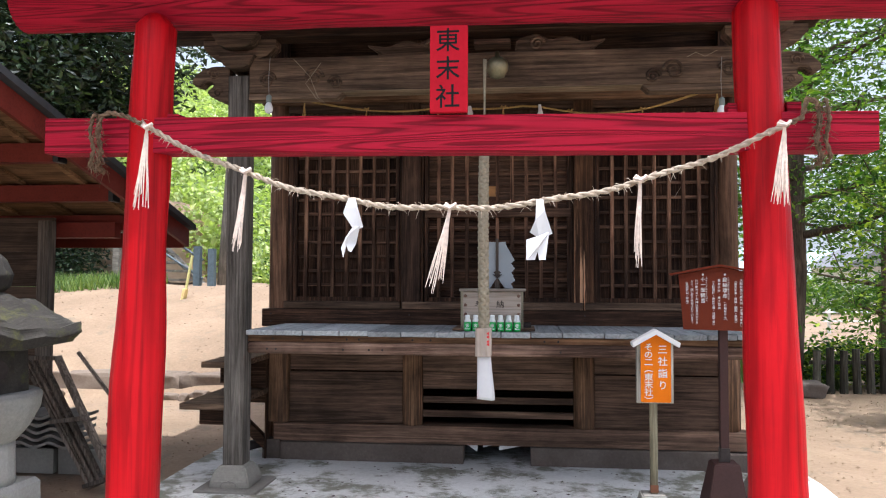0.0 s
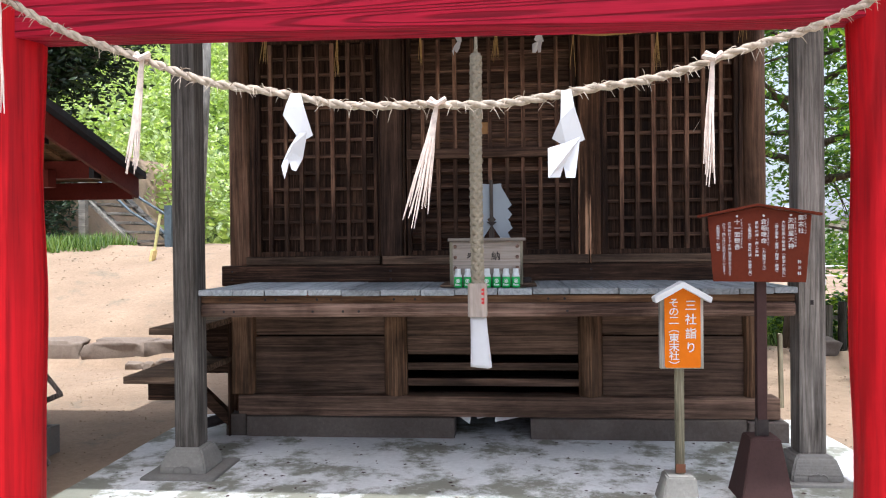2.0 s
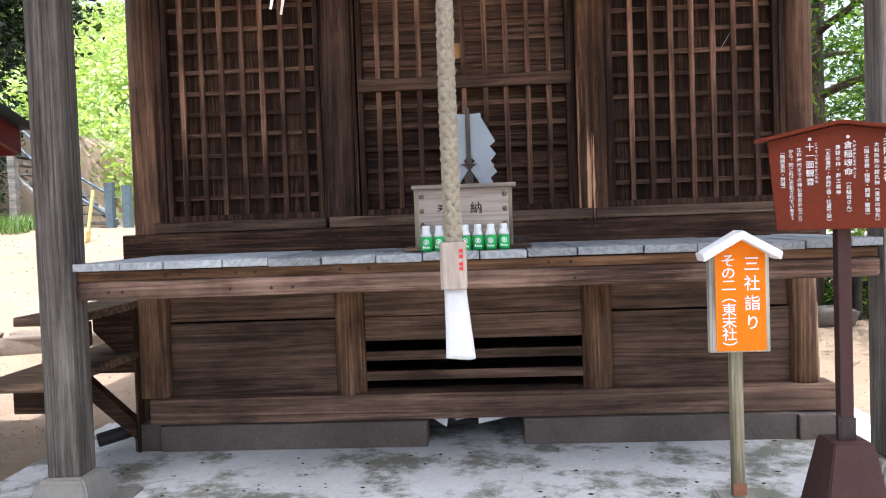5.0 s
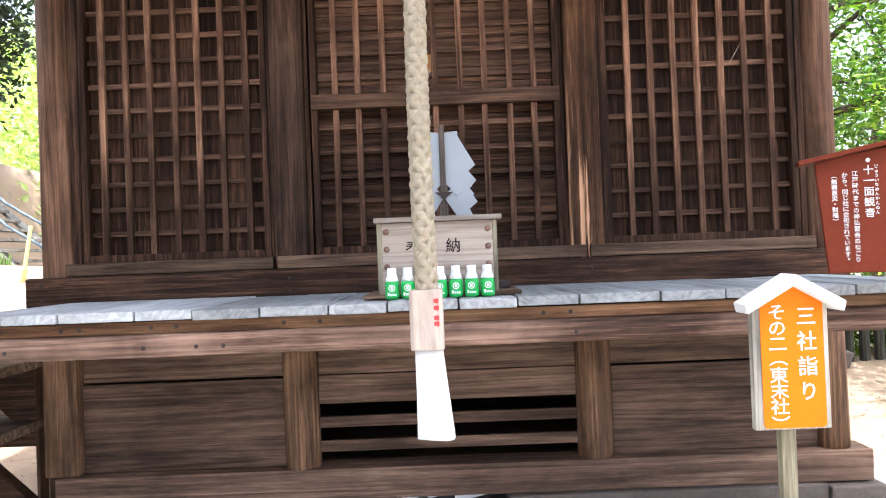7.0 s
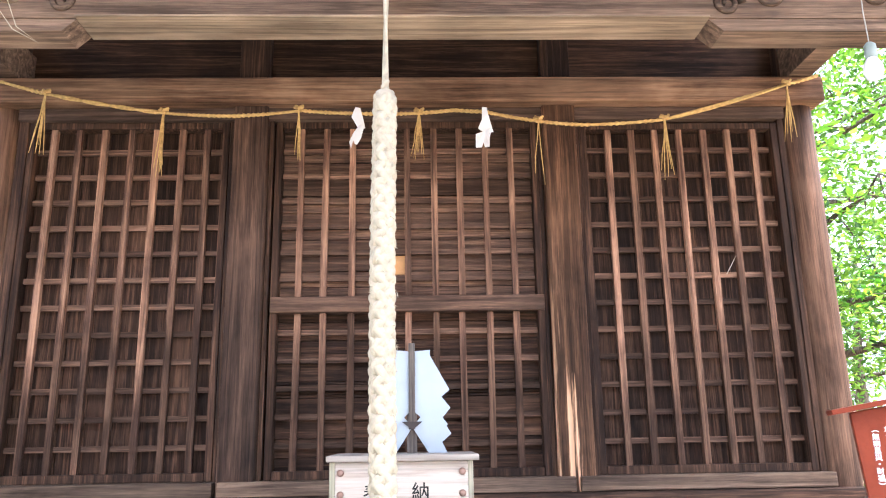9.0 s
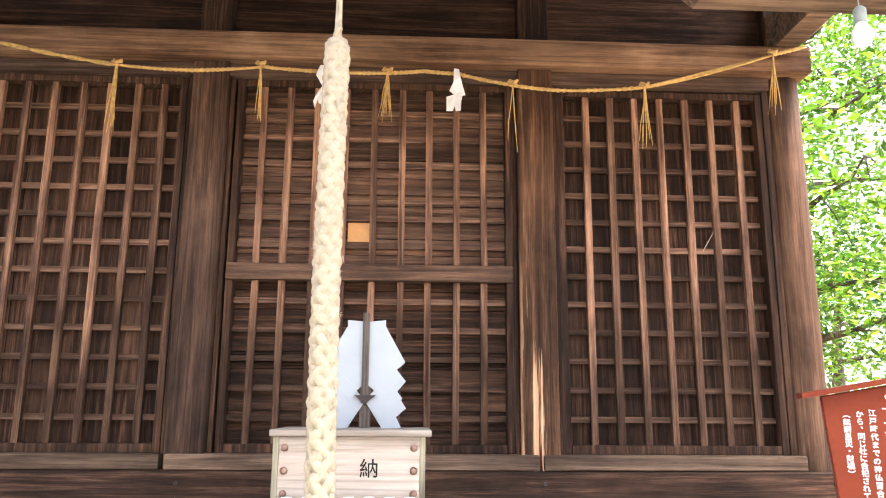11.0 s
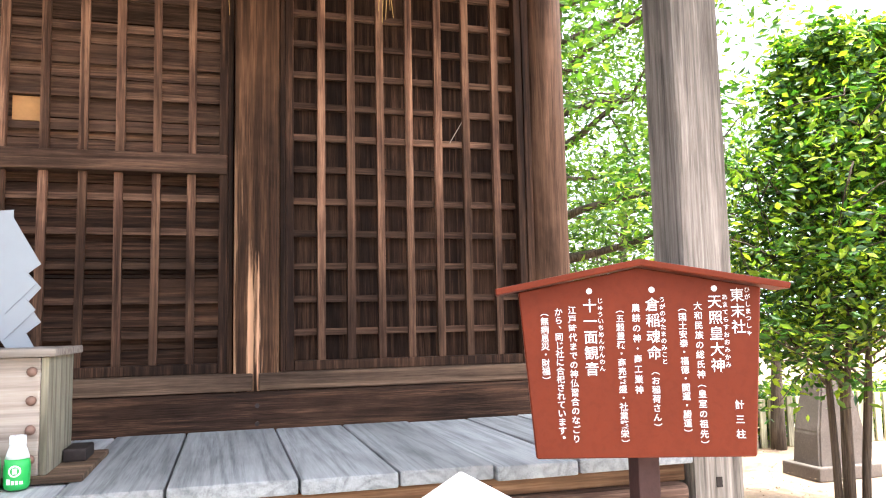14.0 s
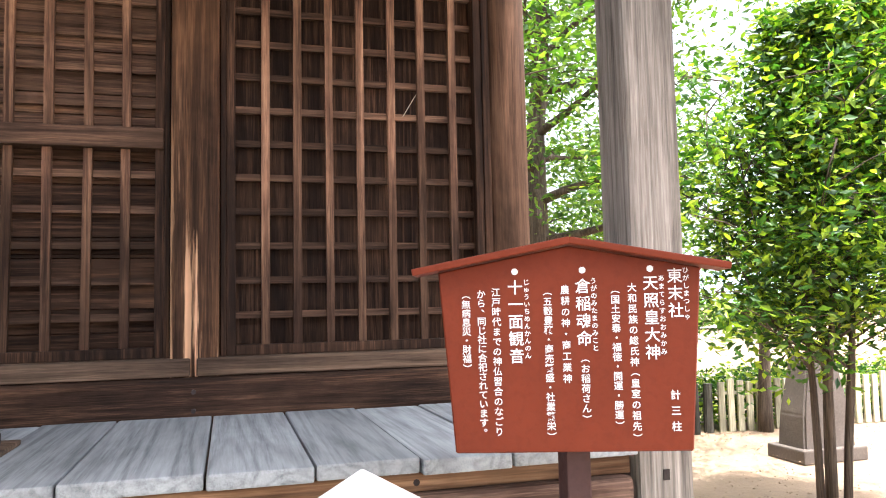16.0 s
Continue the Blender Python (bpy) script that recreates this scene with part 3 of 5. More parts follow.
# porch beam with carved ends, and what lies above it
bm = boxes((-1.955, 1.555, 5.225, 5.35, 2.845, 3.10), bevel=0.012)
part("porch_beam", bm, GREY_X, shrine, "carved weathered porch beam")
LIP = wood("lip_wood", "x", (0.16, 0.11, 0.07), (0.32, 0.23, 0.15), (0.5, 0.38, 0.26), grain=0.8)
for outline in ([(-1.955, 2.80), (-1.31, 2.80), (-1.265, 2.843), (-1.955, 2.843)], [(1.555, 2.80), (0.86, 2.80), (0.81, 2.843), (1.555, 2.843)]):
    bm = bmesh.new()
    prism(bm, outline, 5.228, 5.347)
    part("beam_lip", fixed(bm), GREY_X, shrine, "beam end left thick beside the carved step")
part("beam_moulding", boxes((-1.262, 0.808, 5.2, 5.352, 2.836, 2.844), bevel=0.002), LIP, shrine, "pale moulding strip under the porch beam")
for s, x in ((-1, -2.035), (1, 1.632)):
    curl = ((0.0, 3.05), (0.12, 3.055), (0.2, 3.035), (0.257, 2.995), (0.288, 2.95), (0.272, 2.918), (0.217, 2.908), (0.197, 2.94), (0.146, 2.952), (0.118, 2.922), (0.14, 2.89), (0.172, 2.88), (0.158, 2.843), (0.107, 2.818), (0.04, 2.79), (0.0, 2.79))
    bm = bmesh.new()
    prism(bm, [(x + s * (0.07 + a), z) for a, z in curl], 5.24, 5.36)
    bmesh.ops.bevel(fixed(bm), geom=bm.edges[:], offset=0.009, segments=2, affect="EDGES")
    nose = part("beam_nose", bm, GREY_X, shrine, "scrolled carved beam end")
    part("carved_scroll", scroll(x + s * 0.19, 2.995, 0.045, 1.6, 5.238, 0.009, s), GREY_X, nose, smooth=True)
    part("carved_scroll", scroll(x + s * 0.155, 2.86, 0.032, 1.4, 5.238, 0.008, -s), GREY_X, nose, smooth=True)
    bm = bmesh.new()
    for r0, z in ((0.13, 3.02), (0.17, 3.16)):
        prism(bm, [(x - r0, z + 0.1), (x - r0 * 0.7, z + 0.02), (x - r0 * 0.4, z), (x + r0 * 0.4, z), (x + r0 * 0.7, z + 0.02), (x + r0, z + 0.1)], 5.3 - r0, 5.3 + r0)
    part("bracket", fixed(bm), GREY_X, shrine)
    bm = bmesh.new()
    prism(bm, [(x - 0.27, 3.24), (x - 0.27, 3.19), (x - 0.21, 3.125), (x - 0.14, 3.10), (x + 0.14, 3.10), (x + 0.21, 3.125), (x + 0.27, 3.19), (x + 0.27, 3.24)], 5.24, 5.36)
    part("bracket_arm", fixed(bm), GREY_X, shrine)
    bm = bmesh.new()
    line = [(x, 5.36, 2.93), (x, 5.55, 3.05), (x, 5.8, 3.12), (x, 6.05, 3.12), (x, 6.34, 3.118)]
    for a, b in zip(line, line[1:]):
        v = [bm.verts.new((x + sx, p[1], p[2] + sz)) for p in (a, b) for sx, sz in ((-0.055, 0), (0.055, 0), (0.055, 0.17), (-0.055, 0.17))]
        for i in range(4):
            bm.faces.new((v[i], v[(i + 1) % 4], v[4 + (i + 1) % 4], v[4 + i]))
    part("tie_beam", fixed(bm), GREY_X, shrine, "curved tie beam from post to wall")
part("eave_beam", boxes((-2.75, 1.97, 5.22, 5.38, 3.245, 3.40), bevel=0.012), W_X, shrine)


for cx, cz, r, fl in ((-1.48, 2.95, 0.07, 1), (-1.32, 2.91, 0.05, -1), (1.02, 2.94, 0.07, -1), (0.88, 2.90, 0.05, 1), (-1.82, 2.94, 0.06, 1), (1.38, 2.94, 0.06, -1)):
    part("carved_scroll", scroll(cx, cz, r, 1.6, 5.222, 0.014, fl), GREY_X, shrine, smooth=True)
for cx, s in ((-0.75, -1), (0.22, 1)):
    bm = bmesh.new()
    prism(bm, [(cx - s * 0.28, 3.09), (cx - s * 0.26, 3.2), (cx - s * 0.12, 3.24), (cx - s * 0.02, 3.19), (cx + s * 0.08, 3.22), (cx + s * 0.2, 3.17), (cx + s * 0.36, 3.19), (cx + s * 0.26, 3.12), (cx + s * 0.3, 3.085)], 5.27, 5.33)
    bmesh.ops.bevel(fixed(bm), geom=bm.edges[:], offset=0.012, segments=2, affect="EDGES")
    part("cloud_carving", bm, GREY_X, shrine, "carved wooden cloud above the beam")
    part("carved_scroll", scroll(cx - s * 0.12, 3.16, 0.05, 1.5, 5.265, 0.013, s), GREY_X, shrine, smooth=True)

# roof: boarded underside, rafters and tiled slopes
TILE = stone("roof_tile", (0.10, 0.10, 0.11), (0.16, 0.16, 0.17), (0.24, 0.24, 0.25), 6, 0.6)


def slope(y0, z0, y1, z1, x0, x1, t):
    bm = bmesh.new()
    v = [bm.verts.new((x, y, z)) for x in (x0, x1) for y, z in ((y0, z0), (y1, z1), (y1, z1 + t), (y0, z0 + t))]
    for f in ((0, 1, 2, 3), (7, 6, 5, 4), (0, 4, 5, 1), (1, 5, 6, 2), (2, 6, 7, 3), (3, 7, 4, 0)):
        bm.faces.new([v[i] for i in f])
    return fixed(bm)


roof = part("roof", slope(4.24, 3.398, 7.75, 5.1, -3.1, 2.0, 0.05), W_Y, shrine, "dark boarded roof with grey tiles")
part("roof_slope", slope(7.75, 5.1, 10.6, 3.5, -3.1, 2.0, 0.05), W_Y, roof)
for k in range(17):
    x = -3.0 + k * 0.295
    part("rafter", slope(4.28, 3.343, 7.7, 5.0, x, x + 0.05, 0.055), W_Y, roof)
bm = bmesh.new()
for k in range(22):
    x = -3.05 + k * 0.23
    tube(bm, [(x, 4.20, 3.478), (x, 7.75, 5.2)], 0.05, 8)
    tube(bm, [(x, 7.75, 5.2), (x, 10.65, 3.58)], 0.05, 8)
part("tile_row", bm, TILE, roof)
part("roof_tiles", slope(4.18, 3.423, 7.75, 5.152, -3.15, 2.05, 0.03), TILE, roof)
part("roof_tiles", slope(7.75, 5.152, 10.65, 3.53, -3.15, 2.05, 0.03), TILE, roof)
part("ridge", boxes((-3.15, 2.05, 7.6, 7.9, 5.14, 5.4), bevel=0.04), TILE, roof)
for x in (-2.07, 1.64):
    bm = bmesh.new()
    prism(bm, [(6.3, 3.6), (9.2, 3.6), (9.2, 4.1), (7.75, 5.0), (6.3, 4.3)], -0.04, 0.04, Matrix.Translation((x, 0, 0)) @ Matrix.Rotation(math.pi / 2, 4, "Z"))
    part("gable", fixed(bm), W_Z, shrine)

# side steps
def side_step(z, x0, y0):
    st = part("step", boxes((x0, -2.1, y0, 7.4, z - 0.045, z), bevel=0.006), GREY_X, steps, "weathered grey wooden tread")
    part("bearer", boxes((x0 + 0.1, -2.1, y0 + 0.12, y0 + 0.2, z - 0.17, z - 0.047), bevel=0.005), W_X, steps)
    part("bearer", boxes((x0 + 0.1, -2.1, 7.1, 7.2, z - 0.17, z - 0.047), bevel=0.005), W_X, steps)


steps = thing("side_steps", (-2.4, 6.4, 0.0), "weathered wooden side steps up to the veranda", "steps")
side_step(0.90, -2.38, 5.46)
side_step(0.62, -2.46, 5.28)
for y in (6.12, 7.1):
    bm = bmesh.new()
    prism(bm, [(-2.34, 0.852), (-2.11, 0.852), (-2.11, 0.60), (-2.20, 0.60), (-2.34, 0.74)], y, y + 0.07)
    part("bracket", fixed(bm), W_X, steps)
    bm = bmesh.new()
    prism(bm, [(-2.55, 0.572), (-2.11, 0.572), (-2.11, 0.50), (-2.42, 0.50), (-2.12, 0.22), (-2.12, 0.12), (-2.55, 0.50)], y, y + 0.07)
    part("bracket", fixed(bm), W_X, steps)
    part("upright", boxes((-2.115, -2.10, y, y + 0.08, 0.0, 0.9), bevel=0.004), W_Z, steps)

# ---- torii ----
torii = thing("torii_gate", (-0.27, 2.78, 0.0), "bright red painted wooden torii gate with grain showing", "torii gate")


def log(bm, pts, radii, n=28, rough=0.006, seed=0.0):
    k = len(bm.verts)
    tube(bm, pts, radii, n)
    bm.verts.ensure_lookup_table()
    for v in bm.verts[k:]:
        d = noise.noise((v.co.x * 6 + seed, v.co.y * 6, v.co.z * 2.2)) * rough
        c = Vector((v.co.x - pts[0][0], v.co.y - pts[0][1], 0))
        if c.length > 1e-4:
            v.co += c.normalized() * d


def steps_between(a, b, n):
    return [tuple(Vector(a).lerp(Vector(b), i / n)) for i in range(n + 1)]


for s, (xb, xt) in ((0, (-1.487, -1.406)), (1, (0.896, 0.825))):
    bm = bmesh.new()
    pts = steps_between((xb, 2.762, -0.02), (xt, 2.762, 2.47), 24) + [(xt, 2.77, 2.485), (xt, 2.78, 2.495)]
    log(bm, pts, [0.104 - 0.029 * i / 24 for i in range(25)] + [0.06, 0.03], 28, 0.016, 3.0 * s)
    part("pillar", bm, RED_Z, torii, "round red log pillar", smooth=True)
    x = xt + (0.02 if s else -0.02)
    for a in (x - 0.125, x + 0.075):
        part("wedge", boxes((a, a + 0.05, 2.745, 2.80, 2.07, 2.135), bevel=0.004), RED_X, torii)
bm = boxes((-1.812, 1.206, 2.70, 2.80, 1.966, 2.10), bevel=0.004)
bmesh.ops.translate(bm, vec=(0, 0, 0.002), verts=bm.verts[:])
bmesh.ops.rotate(bm, cent=(-0.3, 2.75, 2.03), matrix=Matrix.Rotation(0.010, 3, "Y"), verts=bm.verts[:])
part("tie_beam", bm, RED_X, torii, "flat red crossbeam")
bm = bmesh.new()
log(bm, [(-2.02 + 3.6 * i / 30, 2.865, 2.603) for i in range(31)], 0.116, 26)
for v in bm.verts:
    v.co += Vector((0, noise.noise(v.co * 2.5), noise.noise(v.co * 2.5 + Vector((7, 0, 0))))) * 0.008
bmesh.ops.rotate(bm, cent=(-0.3, 2.79, 2.5), matrix=Matrix.Rotation(0.013, 3, "Y"), verts=bm.verts[:])
part("top_beam", bm, RED_X, torii, "round red top log", smooth=False)
pl = Matrix.Translation((-0.263, 2.688, 2.105)) @ Matrix.Rotation(0.0, 4, "X")
bm = bmesh.new()
box(bm, -0.068, 0.068, -0.012, 0.012, 0, 0.315, 0.003, pl)
plaque = part("plaque", bm, painted("red_plaque_paint", (0.52, 0.006, 0.022), (0.42, 0.004, 0.016), 0.6, 6, 0.15), torii, "red name plaque with black brushed writing")
column(plaque, BLACK, "東末社", -0.003, 0.312, 0.092, -0.0135, pl, 0.0, 0.102)
# added board above the view, wide enough to shade the upper pillars
part("cap_board", boxes((-2.14, 1.66, 2.45, 3.2, 2.715, 2.765), bevel=0.01), RED_X, torii, "red cap board added over the top log for shade")

# ---- the straw rope on the torii ----
def rope_z(x):
    return 1.755 + (0.245 if x < -0.25 else 0.215) * (x + 0.25) ** 2


def tassel(bm, x, y, z, length, spread, lean=0.0, n=9):
    for k in range(n):
        a = random.uniform(0, 2 * math.pi)
        r = spread * random.uniform(0.3, 1.0)
        l = length * random.uniform(0.8, 1.0)
        q = [(x + lean * u + r * math.cos(a) * u + random.uniform(-0.003, 0.003), y + 0.5 * r * math.sin(a) * u - 0.008, z - l * u) for u in (0, 0.12, 0.4, 0.7, 1.0)]
        tube(bm, q, [0.0032, 0.003, 0.0028, 0.0024, 0.0012], 4)
    twisted(bm, [(x - 0.018, y - 0.004, z + 0.012), (x, y - 0.022, z), (x + 0.018, y - 0.004, z + 0.012)], 0.010, 2, 30)


def fuzz(bm, pts, count, r, length):
    for k in range(count):
        p = Vector(random.choice(pts)) + Vector((random.uniform(-r, r), random.uniform(-r, 0), random.uniform(-r, r)))
        d = Vector((random.uniform(-1, 1), random.uniform(-0.7, 0.2), random.uniform(-0.9, 0.6))).normalized() * length * random.uniform(0.4, 1)
        tube(bm, [p, p + d * 0.5, p + d + Vector((0, 0, -0.2 * length))], [0.0016, 0.0012, 0.0005], 3)


LEAF_A = (((-0.010, 0.0), (0.014, 0.0), (0.022, -0.03), (0.04, -0.10), (0.012, -0.118), (-0.028, -0.055), (-0.022, -0.035)),
          ((0.012, -0.098), (0.04, -0.10), (0.02, -0.16), (0.0, -0.19), (-0.012, -0.185), (-0.02, -0.165), (-0.03, -0.208), (-0.04, -0.175), (-0.022, -0.135)))
LEAF_B = (((-0.012, 0.0), (0.012, 0.0), (0.018, -0.04), (0.045, -0.118), (0.0, -0.135), (-0.035, -0.112), (-0.015, -0.07)),
          ((-0.048, -0.14), (0.0, -0.124), (0.033, -0.112), (0.022, -0.165), (0.02, -0.208), (-0.003, -0.208), (-0.008, -0.18), (-0.018, -0.208), (-0.048, -0.21)))


def paper_streamer(bm, x, y, z, outlines, scale, turn):
    """A folded paper strip: two cut leaves, each turned and curled a little on its own."""
    for k, outline in enumerate(outlines):
        m = Matrix.Translation((x, y - 0.004 * k, z)) @ Matrix.Rotation(turn * (1 - 2 * k), 4, "Z")
        vs = prism(bm, [(u * scale, w * scale) for u, w in outline], -0.0008, 0.0008, m)
        for v in vs:
            v.co.y += 0.4 * (v.co.x - x) ** 2 / 0.05 * (1 - 2 * k) + 0.01 * math.sin((v.co.z - z) * 30)


shime = thing("straw_rope", (-0.25, 2.63, 1.75), "twisted straw rope with tassels tied across the red gate", "rope")
xs = [-1.40 + 2.28 * i / 130 for i in range(131)]
line = [(x, 2.655 - 0.035 * math.cos((x + 0.25) * 1.2) + 0.004 * math.sin(x * 21), rope_z(x) + 0.004 * math.sin(x * 17)) for x in xs]
bm = bmesh.new()
twisted(bm, line, 0.0108, 2, 12, 0.64, 7)
part("twisted_cord", bm, STRAW, shime, smooth=True)
bm = bmesh.new()
fuzz(bm, line, 320, 0.010, 0.032)
tagged(part("loose_straw", bm, STRAW, shime), kind="stuff")
OLD_STRAW = plain("old_straw_rope", (0.17, 0.115, 0.075), 0.9, 0, 0.5, 40)
for s, x0, xp in ((-1, -1.40, -1.56), (1, 0.88, 0.985)):
    bm = bmesh.new()
    z0 = rope_z(x0)
    loop = [(x0, 2.64, z0), (x0 + s * 0.06, 2.66, z0 + 0.03), (xp - s * 0.02, 2.68, 2.13), (xp + s * 0.005, 2.66, 2.11), (xp + s * 0.012, 2.655, 2.05), (xp, 2.66, 1.98), (xp + s * 0.02, 2.67, 1.925), (xp + s * 0.03, 2.74, 1.91)]
    fine = []
    for a, b in zip(loop, loop[1:]):
        fine += [Vector(a).lerp(Vector(b), k / 8) for k in range(8)]
    twisted(bm, fine, 0.0095, 2, 15, 0.62, 7)
    twisted(bm, [p + Vector((s * 0.03, 0.0, 0.004)) for p in fine[22:]], 0.0075, 2, 15, 0.62, 7)
    fuzz(bm, [tuple(p) for p in fine[24:]], 120, 0.018, 0.05)
    part("end_loop", bm, OLD_STRAW, shime, "frayed rope end looped round the crossbeam", smooth=True)
for x, l, sp, ln, n in ((-1.355, 0.30, 0.035, -0.015, 22), (-0.983, 0.285, 0.018, -0.03, 26), (-0.25, 0.30, 0.034, -0.055, 16), (0.395, 0.30, 0.022, -0.005, 16), (0.865, 0.27, 0.035, -0.015, 26)):
    bm = bmesh.new()
    tassel(bm, x, 2.615, rope_z(x), l, sp, ln, n)
    part("tassel", bm, plain("pale_straw", (0.72, 0.60, 0.52), 0.8, 0, 0.2, 60) if x == -1.355 else bpy.data.materials["pale_straw"], shime)
for x, cut, turn in ((-0.598, LEAF_A, 0.35), (0.058, LEAF_B, -0.3)):
    bm = bmesh.new()
    paper_streamer(bm, x, 2.61, rope_z(x) + 0.008, cut, 1.0, turn)
    part("paper_streamer", fixed(bm), PAPER, shime, "white folded paper streamer")

# ---- thin straw rope under the lintel ----
inner = thing("thin_straw_rope", (-0.2, 6.16, 2.9), "thin golden straw rope with tassels strung under the lintel", "rope")
keys = [(-2.1, 3.10), (-1.82, 3.015), (-1.29, 2.92), (-0.98, 2.905), (-0.68, 2.93), (-0.43, 2.915), (-0.158, 2.916), (0.0, 2.93), (0.138, 2.922), (0.38, 2.875), (0.577, 2.857), (0.95, 2.88), (1.54, 3.053), (1.70, 3.10)]
line = []
for (xa, za), (xb, zb) in zip(keys, keys[1:]):
    line += [(xa + (xb - xa) * k / 14, 6.15, za + (zb - za) * k / 14 - 0.05 * (xb - xa) * (k / 14) * (1 - k / 14)) for k in range(14)]
bm = bmesh.new()
twisted(bm, line, 0.009, 2, 22, 0.66, 6)
part("twisted_cord", bm, STRAW_Y, inner, smooth=True)
for x, z, l, n in ((-1.81, 3.01, 0.29, 7), (-1.285, 2.92, 0.31, 9), (-0.69, 2.93, 0.26, 7), (-0.155, 2.915, 0.23, 9), (0.38, 2.875, 0.31, 2), (0.95, 2.88, 0.30, 6), (1.53, 3.05, 0.29, 6)):
    bm = bmesh.new()
    tassel(bm, x, 6.14, z, l, 0.035, -0.01, n)
    part("tassel", bm, STRAW_Y, inner)
for x in (-0.43, 0.138):
    bm = bmesh.new()
    paper_streamer(bm, x, 6.13, 2.935, LEAF_A if x < 0 else LEAF_B, 0.92, 0.3)
    part("paper_streamer", fixed(bm), PAPER, inner, "white folded paper streamer")

# ---- bell and bell rope ----
bell = thing("bell_rope", (-0.252, 4.985, 2.0), "thick braided pale rope hung from a round bell", "bell rope")
R = 0.0215
for fam in (1, -1):
    for s in range(4):
        pts = []
        for i in range(181):
            z = 2.455 - (2.455 - 1.18) * i / 180
            ph = fam * 2 * math.pi * (i / 180 * 6.5) + 2 * math.pi * s / 4 + (0.4 if fam < 0 else 0)
            wv = R + 0.0035 * fam * math.cos(ph * 4 * fam + 1)
            k = 0.9 + 0.12 * (i / 180)
            dx = -0.006 * math.sin(i / 180 * 3.1)
            pts.append((-0.252 + dx + wv * k * math.cos(ph), 4.985 + wv * k * math.sin(ph), z))
        bm = bmesh.new()
        tube(bm, pts, 0.0150, 6)
        part("strand", bm, HEMP, bell, smooth=True)
bm = bmesh.new()
tube(bm, [(-0.252, 4.985, 2.465), (-0.255, 4.985, 1.9), (-0.252, 4.985, 1.18)], 0.0275, 14)
part("core", bm, HEMP, bell, smooth=True)
bm = bmesh.new()
fuzz(bm, [(-0.252 + 0.03 * math.cos(a), 4.985 - 0.03 * abs(math.sin(a)), 1.25 + 1.1 * random.random()) for a in (random.uniform(0, 6.28) for _ in range(150))], 150, 0.004, 0.016)
tagged(part("loose_fibre", bm, HEMP, bell), kind="stuff")
bm = bmesh.new()
tube(bm, steps_between((-0.256, 4.985, 2.445), (-0.244, 5.0, 2.98), 8), 0.0065, 8)
tube(bm, steps_between((-0.246, 4.98, 2.43), (-0.256, 4.99, 2.98), 8), 0.006, 8)
twisted(bm, steps_between((-0.257, 4.978, 2.42), (-0.25, 4.98, 2.50), 8), 0.012, 2, 18, 0.6, 6)
part("cord", bm, HEMP, bell, smooth=True)
bm = bmesh.new()
lathe(bm, [(0.012, -0.075), (0.05, -0.06), (0.072, -0.02), (0.075, 0.012), (0.07, 0.04), (0.045, 0.065), (0.015, 0.08), (0.012, 0.11)], (-0.17, 5.105, 2.95), 20)
part("bell", bm, plain("old_brass", (0.30, 0.27, 0.17), 0.5, 0.8, 0.25), bell, "dull round brass bell", smooth=True)
part("hanger", boxes((-0.32, -0.08, 4.935, 5.06, 3.06, 3.10), bevel=0.006), W_X, bell)
BLOCK = wood("pale_block_wood", "z", (0.36, 0.29, 0.24), (0.45, 0.38, 0.325), (0.53, 0.46, 0.41), grain=0.8, relief=0.15)
blk = part("grip_block", boxes((-0.307, -0.203, 4.935, 5.035, 1.015, 1.20), bevel=0.006), BLOCK, bell, "square pale wooden grip")
bm = bmesh.new()
for k, z in enumerate((1.16, 1.138, 1.108, 1.09)):
    box(bm, -0.222 - 0.01, -0.222 + 0.006, 4.9335, 4.9345, z, z + 0.013)
    box(bm, -0.2225, -0.2195, 4.9332, 4.9343, z - 0.004, z + 0.016)
part("red_mark", bm, plain("red_ink", (0.65, 0.06, 0.06), 0.6), blk)
bm = bmesh.new()
seg = 22
rings = []
for j in range(15):
    v = j / 14
    z = 1.015 - 0.278 * v
    wx, wy = 0.044 + 0.014 * v, 0.030 + 0.008 * v
    ring = []
    for i in range(seg):
        a = 2 * math.pi * i / seg
        q = 1 + 0.05 * math.sin(a * 5 + v * 2) * v
        sx = math.copysign(abs(math.cos(a)) ** 0.6, math.cos(a))
        sy = math.copysign(abs(math.sin(a)) ** 0.6, math.sin(a))
        ring.append(bm.verts.new((-0.252 + 0.012 * v + wx * sx * q, 4.985 + wy * sy * q, z + 0.004 * math.sin(a * 2) * v)))
    rings.append(ring)
for a, b in zip(rings, rings[1:]):
    for i in range(seg):
        bm.faces.new((a[i], a[(i + 1) % seg], b[(i + 1) % seg], b[i]))
bm.faces.new(rings[0])
bm.faces.new(rings[-1][::-1])
part("cloth", fixed(bm), PAPER, bell, "white cloth wrapped round the rope end", smooth=True)

# ---- offering box, zigzag emblem, bottles ----
obox = thing("offering_box", (-0.21, 5.57, 1.15), "pale weathered wooden offering box with iron studs", "offering box")
part("base_board", boxes((-0.50, 0.085, 5.40, 5.80, 1.154, 1.168), bevel=0.003), GREY_X, obox)
body = part("body", boxes((-0.425, -0.012, 5.43, 5.72, 1.168, 1.432), bevel=0.004), BOX_X, obox)
MOSSY = wood("mossy_box_wood", "z", (0.12, 0.12, 0.08), (0.24, 0.22, 0.16), (0.4, 0.36, 0.28), grain=0.8)
for a, b in ((-0.0115, 0.004), (-0.443, -0.4255)):
    part("side_board", boxes((a, b, 5.432, 5.72, 1.168, 1.432), bevel=0.002), MOSSY, obox)
